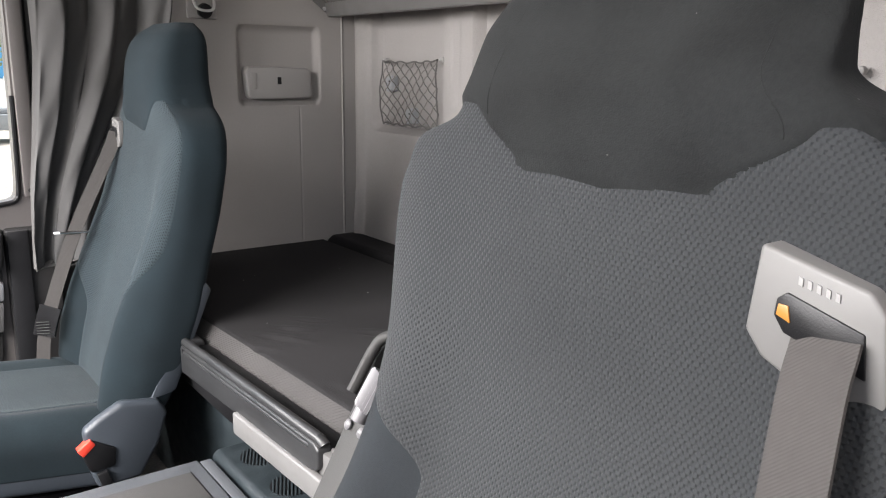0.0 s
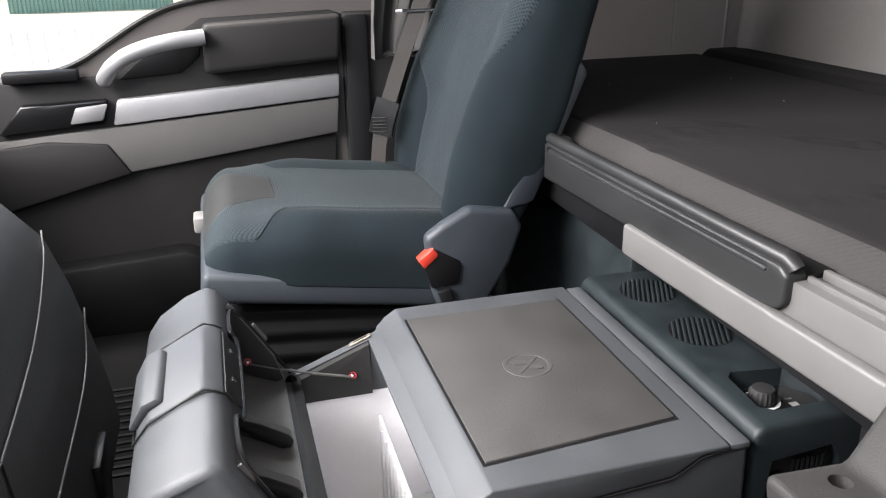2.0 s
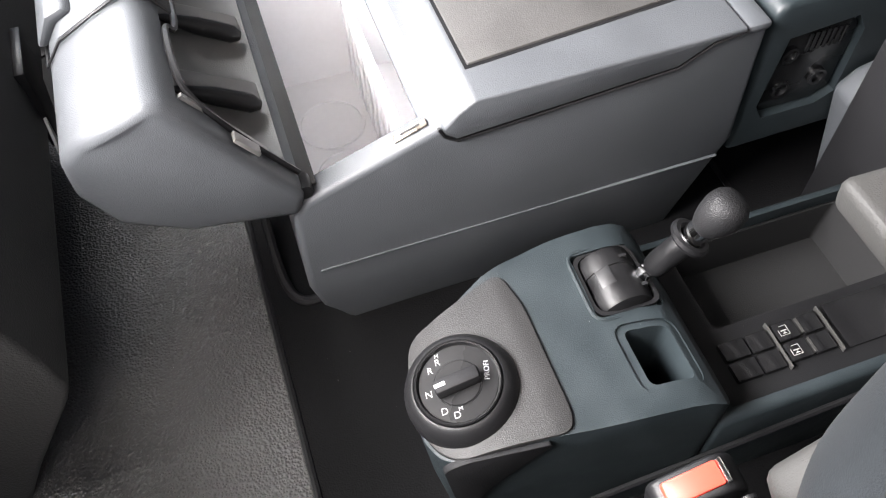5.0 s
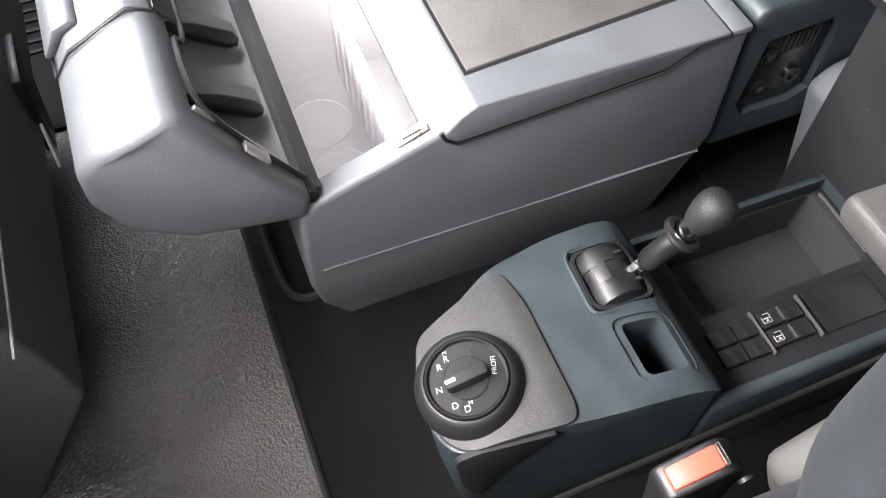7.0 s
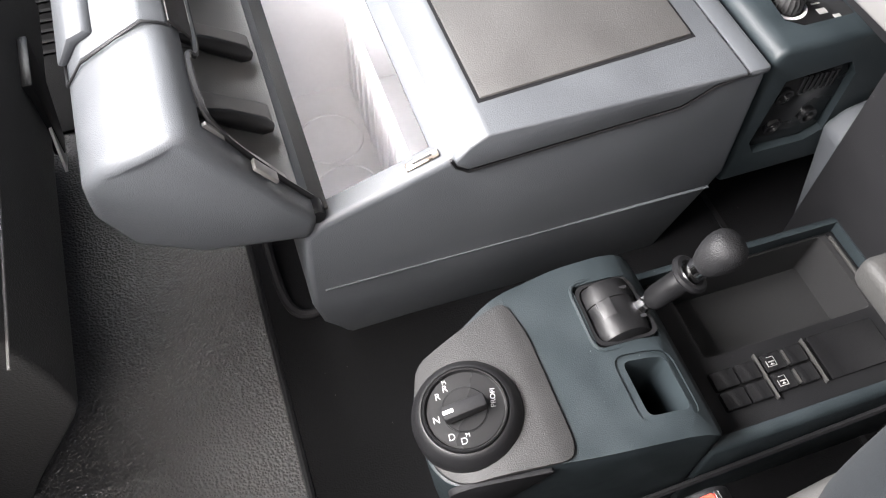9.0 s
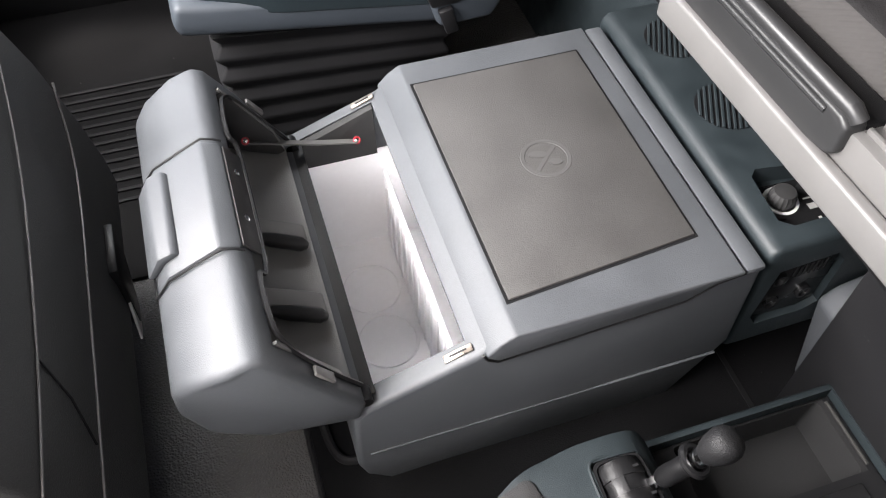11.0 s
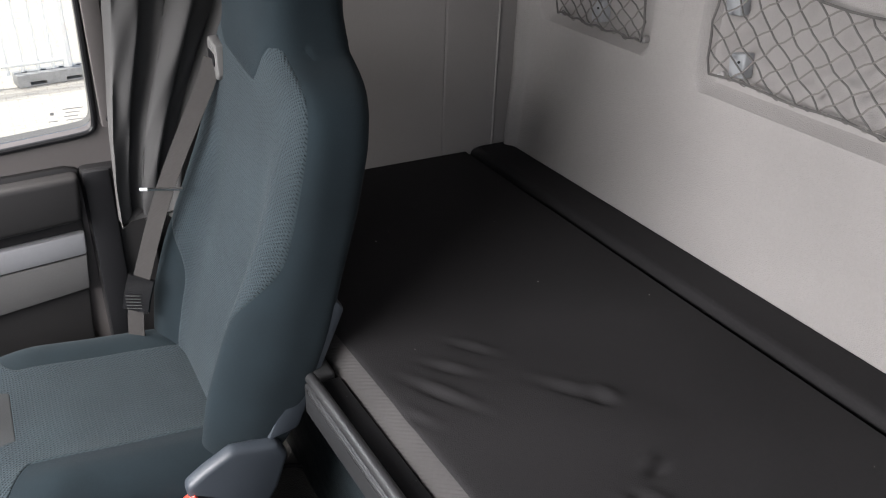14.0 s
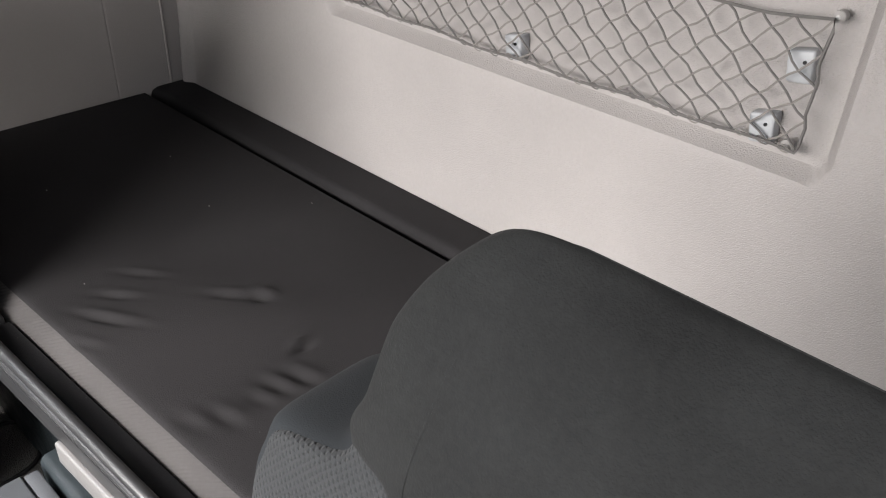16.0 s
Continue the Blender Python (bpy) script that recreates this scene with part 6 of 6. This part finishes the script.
part("panel_gap", tube([(0.5565, 1.645, 0.434), (0.566, 1.63, 0.385), (0.5735, 1.60, 0.345)], 0.0012, 5), BLACK, dash)
tag = part("card_holder", prism([(1.835, 0.19), (1.845, 0.285), (1.917, 0.290), (1.910, 0.247), (1.860, 0.19)], 0.580, 0.592, "x", 0.003), BLACK, dash)
part("card", prism([(1.815, 0.184), (1.835, 0.225), (1.845, 0.235), (1.84, 0.182)], 0.587, 0.590, "x"), PAPER, tag, "edge of a white paper card")

# ---- outside: yard seen through the passenger window ----
GZ = -1.66
PAVE = bpy.data.materials.new("yard_paving")
PAVE.use_nodes = True
pn, pl = PAVE.node_tree.nodes, PAVE.node_tree.links.new
pco = pn.new("ShaderNodeTexCoord")
brick = pn.new("ShaderNodeTexBrick")
brick.inputs["Scale"].default_value = 1.0
brick.inputs["Brick Width"].default_value, brick.inputs["Row Height"].default_value, brick.inputs["Mortar Size"].default_value = 0.22, 0.11, 0.008
brick.inputs["Color1"].default_value, brick.inputs["Color2"].default_value, brick.inputs["Mortar"].default_value = (0.60, 0.55, 0.48, 1), (0.66, 0.61, 0.54, 1), (0.50, 0.455, 0.39, 1)
pl(pco.outputs["Object"], brick.inputs["Vector"])
pnoise = pn.new("ShaderNodeTexNoise")
pnoise.inputs["Scale"].default_value, pnoise.inputs["Detail"].default_value = 0.6, 6
pl(pco.outputs["Object"], pnoise.inputs["Vector"])
pmix = pn.new("ShaderNodeMix")
pmix.data_type, pmix.blend_type = "RGBA", "MULTIPLY"
pmix.inputs["Factor"].default_value = 0.4
pl(brick.outputs["Color"], pmix.inputs["A"])
pl(pnoise.outputs["Fac"], pmix.inputs["B"])
pl(pmix.outputs["Result"], pn["Principled BSDF"].inputs["Base Color"])
pn["Principled BSDF"].inputs["Roughness"].default_value = 0.85
FZ = -1.64  # the yard rises a little towards its back
gy = np.array([-600, -100, -20, 0, 8, 13, 15, 18, 21, 24, 27, 30, 40, 80, 200, 600], float)
gx = np.array([-600, -60, 0, 60, 600], float)
GX, GY = np.meshgrid(gx, gy)
tagged(part("ground", sheet(np.stack([GX, GY, GZ + (FZ - GZ) * step(13, 29, GY)], -1)), PAVE, smooth=True), "pale brick paved yard", "ground", kind="structure")

PAINT_W = material("white_paint", (0.84, 0.84, 0.83), 0.4, vary=0.04)
CONCRETE = material("concrete_foot", (0.34, 0.335, 0.33), 0.9, vary=0.2, scale=12, bump=0.4, bump_scale=120)
ORANGE = material("orange_plastic", (0.80, 0.20, 0.03), 0.45, vary=0.06)
TRUCK_W = material("truck_white", (0.76, 0.77, 0.78), 0.3, vary=0.03)
TRUCK_G = material("truck_grey", (0.17, 0.18, 0.19), 0.5, vary=0.08)
TYRE = material("tyre_rubber", (0.02, 0.02, 0.02), 0.8, vary=0.2)
GLASS_D = material("dark_glazing", (0.06, 0.07, 0.08), 0.12, vary=0.05)
CONT = material("container_green", (0.16, 0.28, 0.25), 0.5, vary=0.1)
BLUE = material("blue_tarpaulin", (0.10, 0.38, 0.70), 0.5, vary=0.1)
LEAF = material("spring_leaves", (0.24, 0.26, 0.12), 0.8, vary=0.35, scale=3)
LEAF2 = material("hedge_leaves", (0.06, 0.09, 0.035), 0.8, vary=0.35, scale=3)
BARK = material("bark", (0.10, 0.08, 0.06), 0.9, vary=0.2)

# mobile fence panel on block feet
fence = thing("mobile_fence", "white steel bar fence panel on grey block feet", "fence")
fa, fb = Vector((-2.35, 11.02, GZ)), Vector((1.72, 11.60, GZ))
for k in range(26):
    p = fa + (fb - fa) * (k / 25)
    part("bar", rod(p + Vector((0, 0, 0.13)), p + Vector((0, 0, 1.62)), 0.021 if 0 < k < 25 else 0.055, 8), PAINT_W, fence)
for h in (0.24, 1.22):
    part("rail", rod(fa + Vector((0, 0, h)), fb + Vector((0, 0, h)), 0.028, 8), PAINT_W, fence)
foot = thing("fence_foot", "grey block foot carrying the fence", "fence foot", "fence feet")
part("block", cut(box(-0.42, 0.42, -0.12, 0.12, 0.0, 0.15, 0.015), *[box(c - 0.09, c + 0.09, -0.2, 0.2, 0.02, 0.06) for c in (-0.2, 0.2)]), CONCRETE, foot)
for c in (-0.3, -0.1, 0.1, 0.3):
    part("socket", lathe([(0.03, 0.149), (0.03, 0.153)], (c, 0, 0), None, 12), BLACK, foot)
foot.matrix_world = Matrix.Translation((1.54, 11.57, GZ)) @ Matrix.Rotation(radians(10), 4, "Z")
copy_thing(foot, Matrix.Translation((-0.40, 11.30, GZ)) @ Matrix.Rotation(radians(13), 4, "Z"))
copy_thing(foot, Matrix.Translation((-2.35, 11.02, GZ)) @ Matrix.Rotation(radians(13), 4, "Z"))

cone = thing("traffic_cone", "orange and white striped traffic cone on the paving", "traffic cone")
cone.location = (2.335, 11.70, GZ)
part("base", box(-0.16, 0.16, -0.16, 0.16, 0, 0.035, 0.01), ORANGE, cone)


def cone_r(h):
    return 0.125 - 0.19 * h


for a, b, m in ((0.03, 0.12, ORANGE), (0.12, 0.23, PAINT_W), (0.23, 0.33, ORANGE), (0.33, 0.43, PAINT_W), (0.43, 0.53, ORANGE)):
    part("band", lathe([(cone_r(a), a), (cone_r(b), b)], (0, 0, 0), None, 24), m, cone, "orange band" if m is ORANGE else "white band")

# parked tractor unit
TR = Matrix.Translation((1.10, 33.0, FZ)) @ Matrix.Rotation(radians(-6), 4, "Z")
truck = thing("parked_truck", "white tractor unit parked in the yard", "truck")
truck.matrix_world = TR
cab = prism([(0.05, 0.95), (0.02, 1.5), (0.12, 2.3), (0.35, 3.1), (0.75, 3.62), (2.25, 3.70), (2.25, 0.95)], -1.2, 1.2, r=0.08, seg=3)
part("cab", cab, TRUCK_W, truck)
part("bumper", prism([(-0.05, 0.35), (-0.05, 1.25), (0.25, 1.45), (0.9, 1.15), (0.9, 0.35)], -1.22, 1.22, r=0.05), TRUCK_G, truck)
part("side_window", prism([(0.50, 1.95), (0.42, 2.55), (1.25, 2.72), (1.30, 2.10)], -1.215, -1.19, r=0.01), GLASS_D, truck)
part("windscreen", prism([(0.04, 1.75), (0.20, 2.75), (0.24, 2.75), (0.08, 1.75)], -1.05, 1.05), GLASS_D, truck)
part("mirror", box(0.05, 0.25, -1.42, -1.25, 2.0, 2.75, 0.05), GLASS_D, truck)
part("door_handle", box(1.28, 1.55, -1.225, -1.19, 1.70, 1.78, 0.02), BLACK, truck)
part("chassis", prism([(2.1, 0.45), (2.1, 1.0), (4.1, 0.98), (5.6, 0.95), (5.6, 0.6), (4.6, 0.45)], -1.15, 1.15, r=0.04), TRUCK_G, truck)
part("arch", lathe([(0.66, -0.03), (0.66, 0.03)], (1.45, -1.20, 0.62), toward((0, 1, 0)), 32), TRUCK_G, truck)
for wx in (1.45, 4.90):
    w = part("wheel", lathe([(0.36, -0.16), (0.52, -0.14), (0.52, 0.14), (0.36, 0.16)], (wx, -1.13, 0.52), toward((0, 1, 0)), 32), TYRE, truck)
    part("rim", lathe([(0.30, -0.03), (0.30, 0.02), (0.16, 0.06), (0.10, 0.06)], (wx, -1.29, 0.52), toward((0, 1, 0)), 28), PAINT_W, w)
part("coupling", box(4.0, 5.2, -0.5, 0.5, 0.98, 1.15, 0.05), TRUCK_G, truck)
part("tail_light", box(5.55, 5.62, -1.1, -0.8, 0.9, 1.05), RED, truck)

cont = thing("container", "pale green corrugated container behind the yard", "container")
cont.matrix_world = Matrix.Translation((-3.75, 37.5, FZ))
cp = []
for k in range(40):
    x = -3 + 6.1 * k / 40
    cp += [(x, 0.0), (x + 0.05, 0.05), (x + 0.10, 0.05), (x + 0.15, 0.0)]
corr = bmesh.new()
lo, hi = [corr.verts.new((x, y, 0.0)) for x, y in cp], [corr.verts.new((x, y, 2.6)) for x, y in cp]
for k in range(len(cp) - 1):
    corr.faces.new((lo[k], lo[k + 1], hi[k + 1], hi[k]))
part("front_wall", corr, CONT, cont, smooth=False)
part("body", box(-3, 3.1, 0.06, 2.4, 0.0, 2.6), CONT, cont)

# back fence, vehicles and trees behind
bf = thing("yard_fence", "white palisade fence along the back of the yard", "fence")
for k in range(110):
    x = -14 + 0.30 * k
    part("pale", box(x, x + 0.13, 46.0, 46.06, FZ + 0.1, FZ + 2.0), PAINT_W, bf, smooth=False)
for h in (0.4, 1.7):
    part("rail", box(-14.2, 19.2, 46.06, 46.12, FZ + h, FZ + h + 0.1), PAINT_W, bf)
tarp = tagged(part("covered_load", box(6.6, 10.5, 62, 65, FZ + 1.6, FZ + 3.6, 0.2), BLUE), "blue covered load behind the fence", "load")
part("underside", box(6.0, 15.5, 61.9, 65.2, FZ, FZ + 1.6, 0.1), PAINT_W, tarp)
car = thing("parked_car", "red and white parked van seen far off", "van")
part("body", box(6.1, 9.0, 38.0, 39.8, FZ + 0.35, FZ + 1.25, 0.15, 3), PAINT_W, car)
part("tail", box(7.0, 7.6, 37.9, 38.0, FZ + 0.75, FZ + 1.05, 0.03), RED, car)


def tree(x, y, h, seed, leaf):
    rnd = random.Random(seed)
    ob = thing("tree", "spring tree with sparse pale green leaves", "tree", "yard trees")
    ob.location = (x, y, FZ)
    limbs = [rod((0, 0, 0), (0.1, 0, h * 0.5), 0.22, 8, 0.13)]
    tips = []
    for k in range(14):
        a = rnd.uniform(0, 6.28)
        z0 = h * rnd.uniform(0.22, 0.5)
        tip = Vector((math.cos(a) * h * rnd.uniform(0.15, 0.36), math.sin(a) * h * rnd.uniform(0.15, 0.36), h * rnd.uniform(0.45, 0.98)))
        limbs.append(rod((0.05, 0, z0), tip, 0.09, 6, 0.02))
        tips.append(tip)
    part("trunk", join(*limbs), BARK, ob)
    crown = bmesh.new()
    for k in range(2600):
        t = rnd.choice(tips)
        c = t * rnd.uniform(0.55, 1.08) + Vector((rnd.gauss(0, 1), rnd.gauss(0, 1), rnd.gauss(0, 0.8))) * h * 0.07
        s = rnd.uniform(0.09, 0.24)
        u = Vector((rnd.gauss(0, 1), rnd.gauss(0, 1), rnd.gauss(0, 1))).normalized() * s
        w = u.orthogonal().normalized() * s * 0.7
        crown.faces.new([crown.verts.new(c + q) for q in (u, w, -u, -w)])
    part("crown", crown, leaf, ob, smooth=False)


for k, (x, y, h, leaf) in enumerate(((6.5, 58, 9, LEAF), (13, 66, 11, LEAF), (-3, 60, 10, LEAF), (1.5, 72, 12, LEAF2), (20, 64, 10, LEAF2), (-12, 58, 10, LEAF2), (10, 80, 13, LEAF2), (27, 75, 12, LEAF))):
    tree(x, y, h, 40 + k, leaf)
hedge = bmesh.new()
rnd = random.Random(9)
for k in range(9000):
    c = Vector((rnd.uniform(-30, 60), rnd.uniform(82, 86), FZ + abs(rnd.gauss(0, 2.2))))
    u = Vector((rnd.gauss(0, 1), rnd.gauss(0, 1), rnd.gauss(0, 1))).normalized() * rnd.uniform(0.3, 0.6)
    w = u.orthogonal().normalized() * 0.35
    hedge.faces.new([hedge.verts.new(c + q) for q in (u, w, -u, -w)])
tagged(part("hedge", hedge, LEAF2, smooth=False), "far green hedge behind the yard", "hedge", kind="stuff")
